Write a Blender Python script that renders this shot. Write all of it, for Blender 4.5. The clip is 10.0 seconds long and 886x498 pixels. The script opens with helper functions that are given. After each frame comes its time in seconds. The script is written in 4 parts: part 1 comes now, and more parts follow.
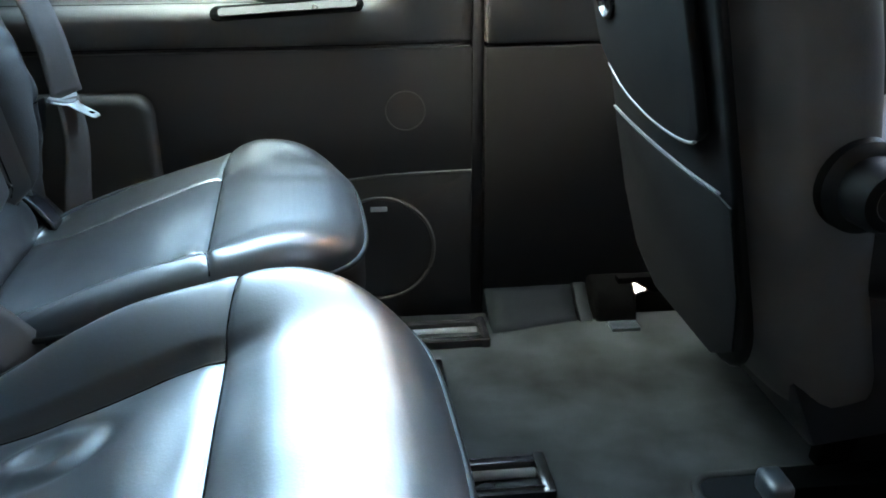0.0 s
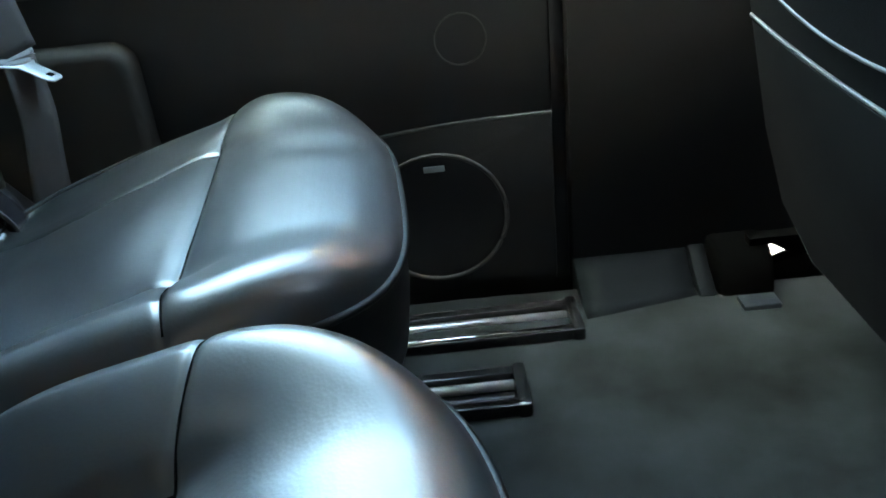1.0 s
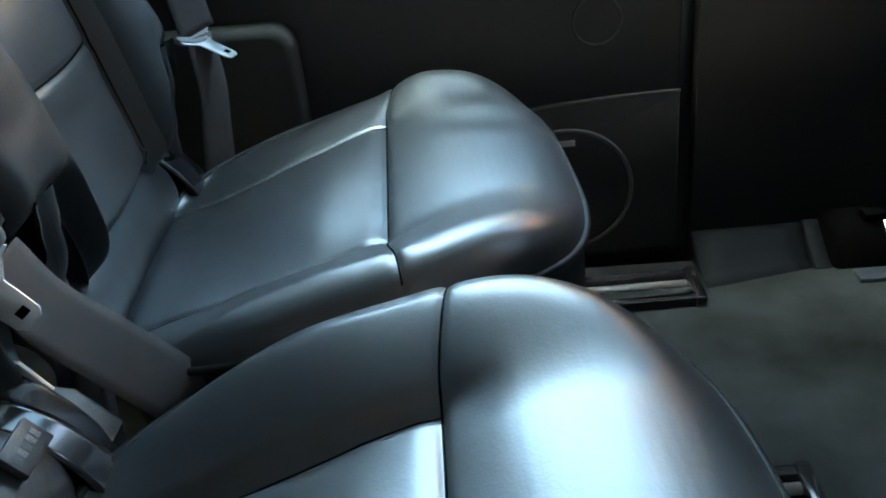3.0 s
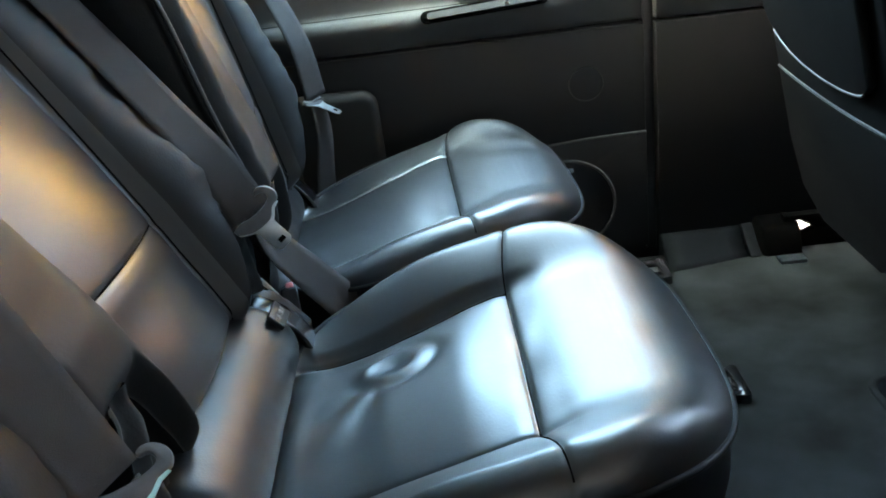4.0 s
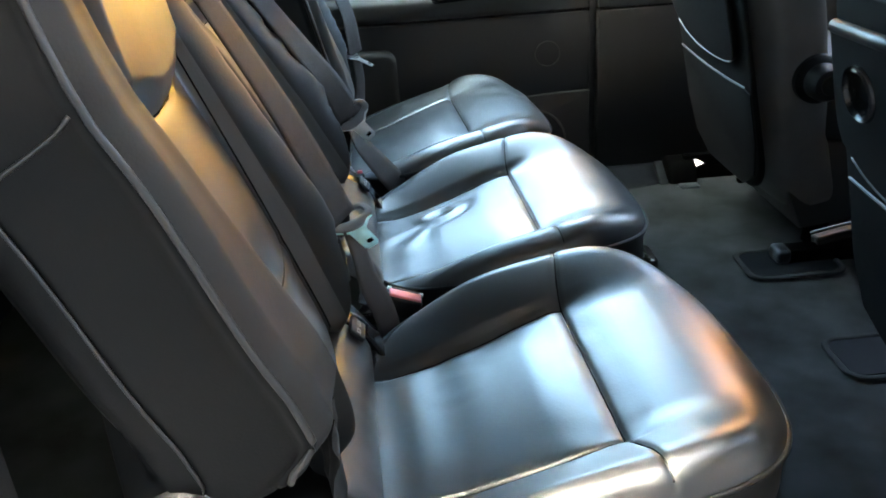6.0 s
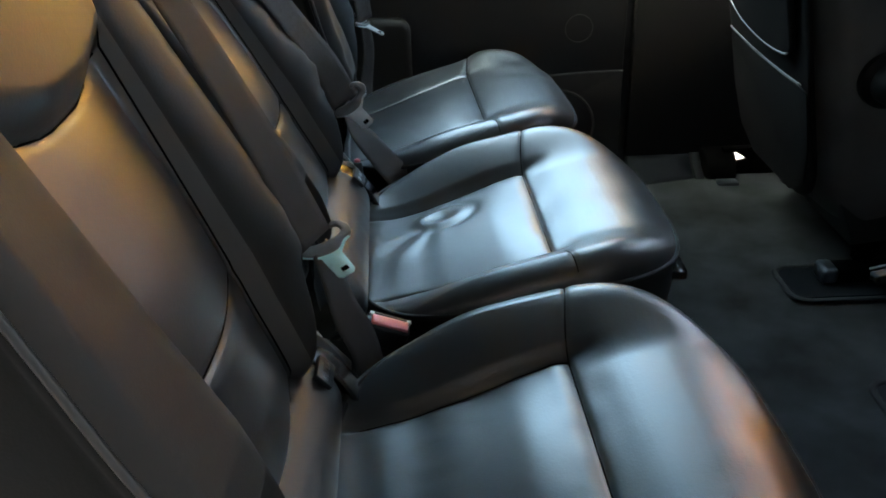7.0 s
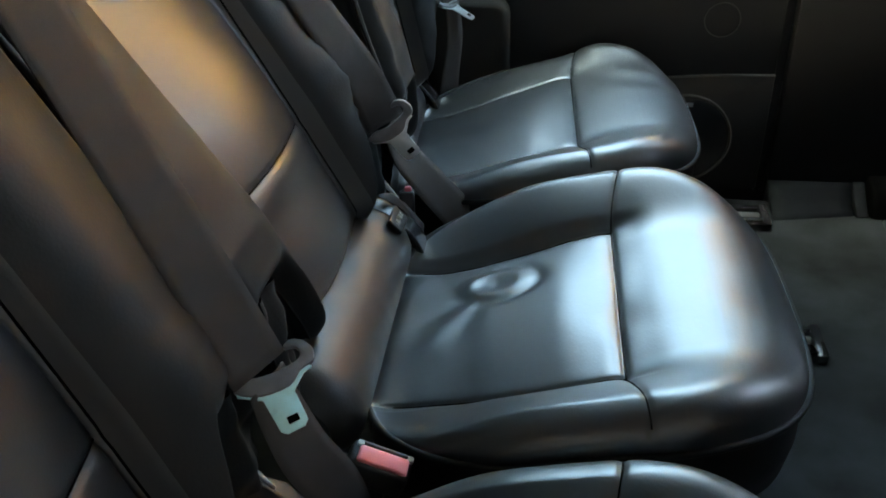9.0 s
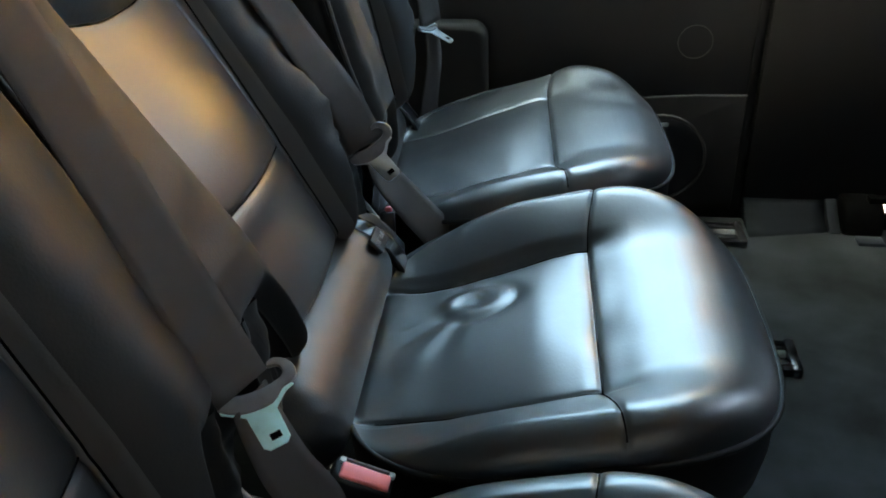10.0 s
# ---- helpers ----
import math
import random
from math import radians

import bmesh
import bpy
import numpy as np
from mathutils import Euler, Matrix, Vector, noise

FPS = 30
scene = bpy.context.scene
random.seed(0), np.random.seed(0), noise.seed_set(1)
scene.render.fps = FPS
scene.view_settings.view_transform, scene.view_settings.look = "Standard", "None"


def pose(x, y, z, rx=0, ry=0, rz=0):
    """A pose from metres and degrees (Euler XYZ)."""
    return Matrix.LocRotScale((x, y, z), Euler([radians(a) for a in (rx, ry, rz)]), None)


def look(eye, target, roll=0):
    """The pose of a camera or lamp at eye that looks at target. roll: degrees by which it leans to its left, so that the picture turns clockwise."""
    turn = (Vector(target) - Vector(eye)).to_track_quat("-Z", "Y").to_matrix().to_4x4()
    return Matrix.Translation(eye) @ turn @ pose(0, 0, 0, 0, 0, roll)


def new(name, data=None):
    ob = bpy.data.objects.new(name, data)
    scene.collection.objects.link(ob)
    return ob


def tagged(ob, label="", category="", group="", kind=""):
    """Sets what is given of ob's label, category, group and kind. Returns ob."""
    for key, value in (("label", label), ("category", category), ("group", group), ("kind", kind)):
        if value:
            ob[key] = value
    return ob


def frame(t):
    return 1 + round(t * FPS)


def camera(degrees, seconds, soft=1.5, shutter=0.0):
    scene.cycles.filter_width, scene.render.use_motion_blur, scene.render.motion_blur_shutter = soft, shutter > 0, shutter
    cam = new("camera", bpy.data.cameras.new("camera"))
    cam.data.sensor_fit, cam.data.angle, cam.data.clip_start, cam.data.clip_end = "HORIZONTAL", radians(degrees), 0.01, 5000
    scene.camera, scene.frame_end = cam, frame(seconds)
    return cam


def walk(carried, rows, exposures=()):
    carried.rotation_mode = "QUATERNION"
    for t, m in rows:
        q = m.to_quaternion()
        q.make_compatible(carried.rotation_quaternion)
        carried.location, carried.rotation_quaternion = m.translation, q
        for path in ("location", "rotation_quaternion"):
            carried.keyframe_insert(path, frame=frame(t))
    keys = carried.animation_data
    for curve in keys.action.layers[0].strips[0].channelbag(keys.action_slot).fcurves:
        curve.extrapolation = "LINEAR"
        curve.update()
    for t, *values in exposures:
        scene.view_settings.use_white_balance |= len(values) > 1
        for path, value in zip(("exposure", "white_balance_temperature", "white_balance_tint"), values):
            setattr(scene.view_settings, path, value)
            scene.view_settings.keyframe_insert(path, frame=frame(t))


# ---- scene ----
cam = camera(55.0, 10.0, 1.8)
PATH = [
    (0, (0.179, 0.245, 0.635), (0.38, 2.086, -0.121), -0.3),
    (0.5, (0.198, 0.399, 0.631), (0.154, 2.208, -0.22), -3.6),
    (1, (0.221, 0.542, 0.591), (0.213, 2.308, -0.348), -6.1),
    (1.5, (0.191, 0.602, 0.557), (0.135, 2.32, -0.465), -5.8),
    (2, (0.142, 0.623, 0.564), (0.129, 2.3, -0.526), -3.9),
    (2.2, (0.096, 0.642, 0.56), (0.128, 2.321, -0.526), -2.0),
    (3.3, (0.103, 0.364, 0.64), (-0.021, 2.121, -0.306), -7.6),
    (3.5, (0.091, 0.278, 0.642), (0.015, 2.039, -0.302), -7.0),
    (4, (0.044, 0.042, 0.725), (-0.042, 1.862, -0.098), -7.6),
    (4.5, (-0.012, -0.137, 0.776), (0.005, 1.683, -0.053), -5.2),
    (5, (-0.094, -0.346, 0.828), (-0.026, 1.51, 0.086), -4.4),
    (5.5, (-0.116, -0.499, 0.83), (-0.027, 1.342, 0.053), -3.6),
    (5.7, (-0.128, -0.522, 0.824), (-0.035, 1.305, 0.015), -4.0),
    (6.8, (-0.1, -0.397, 0.814), (-0.027, 1.358, -0.142), -2.8),
    (7, (-0.077, -0.328, 0.818), (-0.052, 1.427, -0.142), -1.9),
    (7.5, (-0.02, -0.164, 0.803), (-0.1, 1.555, -0.215), -1.1),
    (8, (0.003, -0.066, 0.8), (-0.21, 1.616, -0.261), -1.3),
    (8.5, (0.017, -0.01, 0.796), (-0.245, 1.656, -0.278), -2.0),
    (9, (0.019, 0.008, 0.802), (-0.273, 1.679, -0.258), -2.3),
    (9.5, (0.023, 0.01, 0.81), (-0.26, 1.694, -0.232), -2.1),
    (10, (0.025, -0.006, 0.81), (-0.23, 1.695, -0.212), -2.1),
]
EXPOSURES = [(0.0, 6.78, 7100, 2), (0.6, 6.52, 6900, -2), (1.2, 6.4, 6900, -5), (2.0, 6.35, 6600, -9), (3.5, 6.13, 7100, 0), (4.5, 6.55, 6950, 0), (5.5, 6.74, 6850, 1), (6.9, 5.5, 7400, 2), (7.5, 5.45, 7600, 2), (9.0, 5.72, 7700, 1), (10.0, 5.82, 7600, 1)]
walk(cam, [(t, look(eye, target, roll)) for t, eye, target, roll in PATH], EXPOSURES)

# ---- light ----


def make_world():
    world = bpy.data.worlds.new("sky")
    scene.world = world
    world.use_nodes = True
    nt = world.node_tree
    sky = nt.nodes.new("ShaderNodeTexSky")
    sky.sky_type = "NISHITA"
    sky.sun_disc = False
    sky.sun_elevation = radians(57)
    sky.sun_rotation = radians(239)
    sky.dust_density = 7.0
    bg = nt.nodes["Background"]
    bg.inputs["Strength"].default_value = 0.15
    nt.links.new(sky.outputs[0], bg.inputs["Color"])


make_world()
sun = new("sun", bpy.data.lights.new("sun", "SUN"))
sun.data.energy, sun.data.angle, sun.data.color = 0.75, radians(15), (1.0, 0.94, 0.85)
sun.matrix_world = look((-5, -5.0, 8.5), (0, 0, 0))

# ---- materials ----


def material(name, base, rough=0.5, metal=0.0, grain=0.0, grain_scale=200.0, vary=0.15, vary_scale=6.0, tint=None,
             rough_vary=0.1, spec=0.5, coat=0.0):
    """A Principled material with colour variation at a large scale, and fine bumps at a small one."""
    m = bpy.data.materials.new(name)
    m.use_nodes = True
    nt = m.node_tree
    b = nt.nodes["Principled BSDF"]
    b.inputs["Metallic"].default_value = metal
    b.inputs["Specular IOR Level"].default_value = spec
    b.inputs["Coat Weight"].default_value = coat
    b.inputs["Coat Roughness"].default_value = 0.37
    co = nt.nodes.new("ShaderNodeTexCoord")
    big = nt.nodes.new("ShaderNodeTexNoise")
    big.inputs["Scale"].default_value = vary_scale
    big.inputs["Detail"].default_value = 5
    nt.links.new(co.outputs["Object"], big.inputs["Vector"])
    mix = nt.nodes.new("ShaderNodeMix")
    mix.data_type = "RGBA"
    lo = tuple(c * (1 - vary) for c in base)
    hi = tuple(min(1, c * (1 + vary)) for c in (tint or base))
    mix.inputs["A"].default_value, mix.inputs["B"].default_value = (*lo, 1), (*hi, 1)
    spread = nt.nodes.new("ShaderNodeMapRange")
    spread.inputs["From Min"].default_value, spread.inputs["From Max"].default_value = 0.32, 0.68
    nt.links.new(big.outputs["Fac"], spread.inputs["Value"])
    nt.links.new(spread.outputs["Result"], mix.inputs["Factor"])
    nt.links.new(mix.outputs["Result"], b.inputs["Base Color"])
    fine = nt.nodes.new("ShaderNodeTexNoise")
    fine.inputs["Scale"].default_value = grain_scale
    fine.inputs["Detail"].default_value = 3
    nt.links.new(co.outputs["Object"], fine.inputs["Vector"])
    rr = nt.nodes.new("ShaderNodeMapRange")
    rr.inputs["To Min"].default_value = max(0.02, rough - rough_vary)
    rr.inputs["To Max"].default_value = min(1.0, rough + rough_vary)
    nt.links.new(big.outputs["Fac"], rr.inputs["Value"])
    nt.links.new(rr.outputs["Result"], b.inputs["Roughness"])
    if grain:
        bump = nt.nodes.new("ShaderNodeBump")
        bump.inputs["Strength"].default_value = grain
        bump.inputs["Distance"].default_value = 0.001
        nt.links.new(fine.outputs["Fac"], bump.inputs["Height"])
        nt.links.new(bump.outputs["Normal"], b.inputs["Normal"])
    return m


def leather(name, base, rough, coat=0.0, spec=0.5):
    """Pebbled automotive leather: cells for the grain, soft creases, worn gloss."""
    m = material(name, base, rough, grain=0.0, vary=0.25, vary_scale=9, rough_vary=0.05, coat=coat, spec=spec)
    nt = m.node_tree
    b = nt.nodes["Principled BSDF"]
    co = nt.nodes.new("ShaderNodeTexCoord")
    cells = nt.nodes.new("ShaderNodeTexVoronoi")
    cells.inputs["Scale"].default_value = 420
    nt.links.new(co.outputs["Object"], cells.inputs["Vector"])
    soft = nt.nodes.new("ShaderNodeTexNoise")
    soft.inputs["Scale"].default_value = 60
    soft.inputs["Detail"].default_value = 4
    soft.inputs["Distortion"].default_value = 0.6
    nt.links.new(co.outputs["Object"], soft.inputs["Vector"])
    b1 = nt.nodes.new("ShaderNodeBump")
    b1.inputs["Strength"].default_value, b1.inputs["Distance"].default_value = 0.15, 0.0006
    nt.links.new(cells.outputs["Distance"], b1.inputs["Height"])
    b2 = nt.nodes.new("ShaderNodeBump")
    b2.inputs["Strength"].default_value, b2.inputs["Distance"].default_value = 0.12, 0.002
    nt.links.new(soft.outputs["Fac"], b2.inputs["Height"])
    nt.links.new(b1.outputs["Normal"], b2.inputs["Normal"])
    nt.links.new(b2.outputs["Normal"], b.inputs["Normal"])
    return m


LEATHER = leather("black_leather", (0.0038, 0.0058, 0.0070), 0.41, 1.0, 1.0)
LEATHER_SIDE = leather("black_leather_side", (0.0046, 0.0048, 0.0047), 0.55, 0.0, 0.3)
# much paler copy of the black leather, with door light put into its base
FRONT_LEATHER_LIT = leather("black_leather_front_lit", (0.072, 0.072, 0.070), 0.5)
LEATHER_BACK = leather("black_leather_back", (0.010, 0.0102, 0.010), 0.43, 0.5, 0.75)
# copy of the backrest leather without its sheen, base a little lighter
LEATHER_NO_SHEEN = leather("black_leather_no_sheen", (0.014, 0.0142, 0.014), 0.60, 0.0, 0.4)
LEATHER_ROLL = leather("black_leather_roll", (0.009, 0.0091, 0.009), 0.50, 0.25, 0.5)
VINYL = material("grained_vinyl", (0.068, 0.066, 0.061), 0.58, grain=0.5, grain_scale=700, vary=0.08, vary_scale=3)
VINYL_DARK = material("dark_vinyl", (0.0135, 0.0135, 0.0128), 0.62, grain=0.5, grain_scale=700, vary=0.12, vary_scale=4)
# darker copy of the dark vinyl, with the footwell's shade in its base
VINYL_SHADED = material("dark_vinyl_shaded", (0.007, 0.007, 0.0068), 0.65, grain=0.5, grain_scale=700, vary=0.12, vary_scale=4, spec=0.3)
PAD = material("dark_fabric", (0.035, 0.033, 0.03), 0.9, grain=0.8, grain_scale=900, vary=0.1, spec=0.2)
PLASTIC = material("black_plastic", (0.014, 0.014, 0.015), 0.42, grain=0.3, grain_scale=900, vary=0.1)
PLASTIC_GLOSS = material("glossy_black_plastic", (0.010, 0.010, 0.011), 0.18, vary=0.1)
PLASTIC_GREY = material("grey_plastic", (0.15, 0.155, 0.16), 0.35, grain=0.2, grain_scale=800, vary=0.1)
FOOT = material("blue_grey_plastic", (0.018, 0.024, 0.029), 0.30, grain=0.3, grain_scale=800, vary=0.15)
COVE = material("dark_grey_plastic", (0.0048, 0.0060, 0.0074), 0.55, grain=0.3, grain_scale=800, vary=0.1, spec=0.06)
SHELL = material("seat_back_shell", (0.0045, 0.0048, 0.0048), 0.55, grain=0.4, grain_scale=800, vary=0.15, spec=0.13)
# base near zero: the deep shade of footwell and recesses is in this colour
MATT = material("matt_shade_black", (0.0015, 0.0015, 0.0015), 0.9, grain=0.3, grain_scale=500, vary=0.2, spec=0.02)
CARPET = material("carpet", (0.021, 0.0212, 0.0208), 0.95, grain=1.0, grain_scale=1400, vary=0.5, vary_scale=9, tint=(0.0205, 0.0226, 0.0236), spec=0.1)
HEADLINER = material("headliner", (0.28, 0.285, 0.285), 0.95, grain=0.4, grain_scale=900, vary=0.05)
CHROME = material("chrome", (0.75, 0.76, 0.78), 0.12, metal=1.0, vary=0.05)
GRIP = material("tongue_grip", (0.16, 0.16, 0.165), 0.45, grain=0.3, grain_scale=900, vary=0.12, vary_scale=40)
# steel blade drawn unmetallic and pale teal: skylight put into the colour
BLADE_SKY_TINT = material("blade_sky_tint", (0.56, 0.95, 0.90), 0.30, metal=0.0, vary=0.1, vary_scale=40)
STEEL = material("steel", (0.62, 0.65, 0.66), 0.42, metal=1.0, vary=0.12, vary_scale=40)
WEBBING = material("belt_webbing", (0.056, 0.049, 0.045), 0.7, grain=0.8, grain_scale=1600, vary=0.15, vary_scale=30)
RED = material("red_plastic", (0.92, 0.24, 0.26), 0.35, vary=0.06)
WHITE = material("white_print", (0.75, 0.75, 0.75), 0.6, vary=0.05)
BRASS = material("zinc_yellow_steel", (0.62, 0.46, 0.16), 0.35, metal=1.0, vary=0.2, vary_scale=60)
PAINT = material("body_paint", (0.02, 0.03, 0.05), 0.2, vary=0.05, coat=1.0)
PAVING = material("asphalt", (0.085, 0.083, 0.079), 0.9, grain=1.0, grain_scale=120, vary=0.15, vary_scale=1.5)
BRICK_WALL = material("dark_brick", (0.085, 0.083, 0.078), 0.9, grain=1.0, grain_scale=40, vary=0.3, vary_scale=2.0)
PLASTER_WALL = material("ochre_plaster", (0.50, 0.205, 0.018), 0.9, grain=1.0, grain_scale=60, vary=0.12, vary_scale=1.0)


def glass():
    m = bpy.data.materials.new("window_glass")
    m.use_nodes = True
    nt = m.node_tree
    nt.nodes.remove(nt.nodes["Principled BSDF"])
    clear, gloss, mix = (nt.nodes.new("ShaderNodeBsdf" + k) for k in ("Transparent", "Glossy", "Diffuse"))
    nt.nodes.remove(mix)
    mix = nt.nodes.new("ShaderNodeMixShader")
    clear.inputs["Color"].default_value = (0.74, 0.85, 0.87, 1)
    gloss.inputs["Roughness"].default_value = 0.02
    mix.inputs[0].default_value = 0.07
    nt.links.new(clear.outputs[0], mix.inputs[1])
    nt.links.new(gloss.outputs[0], mix.inputs[2])
    nt.links.new(mix.outputs[0], nt.nodes["Material Output"].inputs["Surface"])
    return m


GLASS = glass()
DARK_GLASS = glass()
DARK_GLASS.name = "dark_tinted_glass"
DARK_GLASS.node_tree.nodes["Transparent BSDF"].inputs["Color"].default_value = (0.16, 0.18, 0.18, 1)

# ---- builders ----


def mesh(name, verts, faces, mat, smooth=True):
    me = bpy.data.meshes.new(name)
    me.from_pydata([tuple(map(float, v)) for v in verts], [], faces)
    me.materials.append(mat)
    me.polygons.foreach_set("use_smooth", [smooth] * len(me.polygons))
    me.update()
    return me


def from_bm(name, bm, mat, smooth=True):
    me = bpy.data.meshes.new(name)
    bmesh.ops.recalc_face_normals(bm, faces=bm.faces)
    bm.to_mesh(me)
    bm.free()
    me.materials.append(mat)
    me.polygons.foreach_set("use_smooth", [smooth] * len(me.polygons))
    if smooth:
        me.set_sharp_from_angle(angle=radians(40))
    return me


def thing(name, label, category, at=(0, 0, 0), group="", kind="", m=None):
    ob = new(name)
    ob.empty_display_size = 0.05
    ob.matrix_world = m if m else Matrix.Translation(at)
    return tagged(ob, label, category, group, kind)


def part(name, me, parent, label="", m=None):
    ob = new(name, me)
    ob.parent = parent
    if m is not None:
        ob.matrix_basis = m
    return tagged(ob, label)


def single(name, me, label, category="", kind="", m=None, group=""):
    ob = new(name, me)
    if m is not None:
        ob.matrix_world = m
    return tagged(ob, label, category, group, kind)


def box_bm(sx, sy, sz, at=(0, 0, 0), bevel=0.0, seg=2, bm=None):
    bm2 = bmesh.new()
    bmesh.ops.create_cube(bm2, size=1)
    for v in bm2.verts:
        v.co = Vector((v.co.x * sx, v.co.y * sy, v.co.z * sz))
    if bevel:
        bmesh.ops.bevel(bm2, geom=bm2.edges[:], offset=bevel, segments=seg, affect="EDGES", profile=0.5)
    for v in bm2.verts:
        v.co += Vector(at)
    return bm2


def box(name, sx, sy, sz, mat, at=(0, 0, 0), bevel=0.003, seg=2):
    return from_bm(name, box_bm(sx, sy, sz, at, bevel, seg), mat)


def slab(name, lo, hi, mat, bevel=0.003):
    """A box from corner to corner."""
    s = [b - a for a, b in zip(lo, hi)]
    return box(name, *s, mat, at=[(a + b) / 2 for a, b in zip(lo, hi)], bevel=bevel)


def prism(name, outline, depth, mat, axis="y", bevel=0.003, seg=2):
    """A flat outline (two coordinates, in turn) pushed out by depth along the axis, with rounded edges."""
    bm = bmesh.new()
    put = {"y": lambda a, b, d: (a, d, b), "x": lambda a, b, d: (d, a, b), "z": lambda a, b, d: (a, b, d)}[axis]
    lower = [bm.verts.new(put(a, b, 0)) for a, b in outline]
    f = bm.faces.new(lower)
    ext = bmesh.ops.extrude_face_region(bm, geom=[f])
    move = Vector(put(0, 0, depth))
    for v in ext["geom"]:
        if isinstance(v, bmesh.types.BMVert):
            v.co += move
    bmesh.ops.recalc_face_normals(bm, faces=bm.faces)
    if bevel:
        caps = [f for f in bm.faces if len(f.verts) == len(outline)]
        edges = list({e for f in caps for e in f.edges})
        bmesh.ops.bevel(bm, geom=edges, offset=bevel, segments=seg, affect="EDGES", profile=0.5)
    return from_bm(name, bm, mat)


def round_rect(x0, z0, x1, z1, r, n=6, rs=None):
    """The outline of a rectangle with rounded corners."""
    rs = rs or (r, r, r, r)
    out = []
    for (cx, cz, a0), rr in zip(((x0, z0, 180), (x1, z0, 270), (x1, z1, 0), (x0, z1, 90)), rs):
        ox = cx + rr if cx == x0 else cx - rr
        oz = cz + rr if cz == z0 else cz - rr
        for k in range(n + 1):
            a = radians(a0 + 90 * k / n)
            out.append((ox + rr * math.cos(a), oz + rr * math.sin(a)))
    return out


def smooth_path(points, n=8):
    """A Catmull-Rom line through the points."""
    p = [Vector(q) for q in points]
    p = [2 * p[0] - p[1]] + p + [2 * p[-1] - p[-2]]
    out = []
    for i in range(1, len(p) - 2):
        for k in range(n):
            t = k / n
            a, b, c, d = p[i - 1], p[i], p[i + 1], p[i + 2]
            out.append(0.5 * (2 * b + (c - a) * t + (2 * a - 5 * b + 4 * c - d) * t * t + (3 * b - a - 3 * c + d) * t ** 3))
    return out + [p[-2]]


def tube(name, points, radius, mat, closed=False, sides=8, flat=1.0):
    """A round bar along a line of points."""
    pts = [Vector(p) for p in points]
    n = len(pts)
    verts, faces = [], []
    for i, p in enumerate(pts):
        t = (pts[(i + 1) % n] - pts[i - 1]) if closed else (pts[min(i + 1, n - 1)] - pts[max(i - 1, 0)])
        t.normalize()
        up = Vector((0, 0, 1)) if abs(t.z) < 0.9 else Vector((1, 0, 0))
        a = t.cross(up).normalized()
        b = a.cross(t)
        for k in range(sides):
            w = 2 * math.pi * k / sides
            verts.append(p + a * math.cos(w) * radius + b * math.sin(w) * radius * flat)
    for i in range(n if closed else n - 1):
        for k in range(sides):
            j = (i + 1) % n
            faces.append((i * sides + k, i * sides + (k + 1) % sides, j * sides + (k + 1) % sides, j * sides + k))
    if not closed:
        faces += [tuple(range(sides))[::-1], tuple(range((n - 1) * sides, n * sides))]
    return mesh(name, verts, faces, mat)


def ribbon(name, points, across, width, thick, mat):
    """A strap along points; across: its width's direction at each end, blended between."""
    pts = [Vector(p) for p in points]
    n = len(pts)
    a0, a1 = Vector(across[0]).normalized(), Vector(across[1]).normalized()
    verts, faces = [], []
    cols = 7
    for i, p in enumerate(pts):
        t = (pts[min(i + 1, n - 1)] - pts[max(i - 1, 0)]).normalized()
        a = a0.lerp(a1, i / (n - 1))
        a = (a - t * a.dot(t)).normalized()
        nrm = a.cross(t)
        ring = []
        for k in range(cols):
            s = k / (cols - 1) * 2 - 1
            h = thick * 0.5 * (1 + 0.5 * (abs(s) > 0.8)) + 0.0006 * math.sin(9 * s)
            ring.append(p + a * s * width / 2 + nrm * h)
        for k in reversed(range(cols)):
            s = k / (cols - 1) * 2 - 1
            ring.append(p + a * s * width / 2 - nrm * thick * 0.5)
        verts += ring
    m = 2 * cols
    for i in range(n - 1):
        for k in range(m):
            faces.append((i * m + k, i * m + (k + 1) % m, (i + 1) * m + (k + 1) % m, (i + 1) * m + k))
    faces += [tuple(range(m))[::-1], tuple(range((n - 1) * m, n * m))]
    return mesh(name, verts, faces, mat)


def lathe(name, profile, mat, sides=32, axis="y"):
    """Turns a profile of (radius, height) round an axis."""
    verts, faces = [], []
    for r, h in profile:
        for k in range(sides):
            w = 2 * math.pi * k / sides
            c, s = r * math.cos(w), r * math.sin(w)
            verts.append({"y": (c, h, s), "z": (c, s, h), "x": (h, c, s)}[axis])
    for i in range(len(profile) - 1):
        for k in range(sides):
            faces.append((i * sides + k, i * sides + (k + 1) % sides, (i + 1) * sides + (k + 1) % sides, (i + 1) * sides + k))
    if profile[0][0] > 1e-5:
        faces.append(tuple(range(sides))[::-1])
    if profile[-1][0] > 1e-5:
        faces.append(tuple(range((len(profile) - 1) * sides, len(profile) * sides)))
    bm = bmesh.new()
    tmp = mesh(name, verts, faces, mat)
    bm.from_mesh(tmp)
    bmesh.ops.remove_doubles(bm, verts=bm.verts, dist=1e-5)
    bpy.data.meshes.remove(tmp)
    return from_bm(name, bm, mat)


def join(name, meshes, mat):
    bm = bmesh.new()
    for me in meshes:
        bm.from_mesh(me)
        bpy.data.meshes.remove(me)
    return from_bm(name, bm, mat)


# ---- the setting ----
WALL = 1.525          # inner face of the far door's lower panel
CEIL = 1.40
GROUND = -0.38

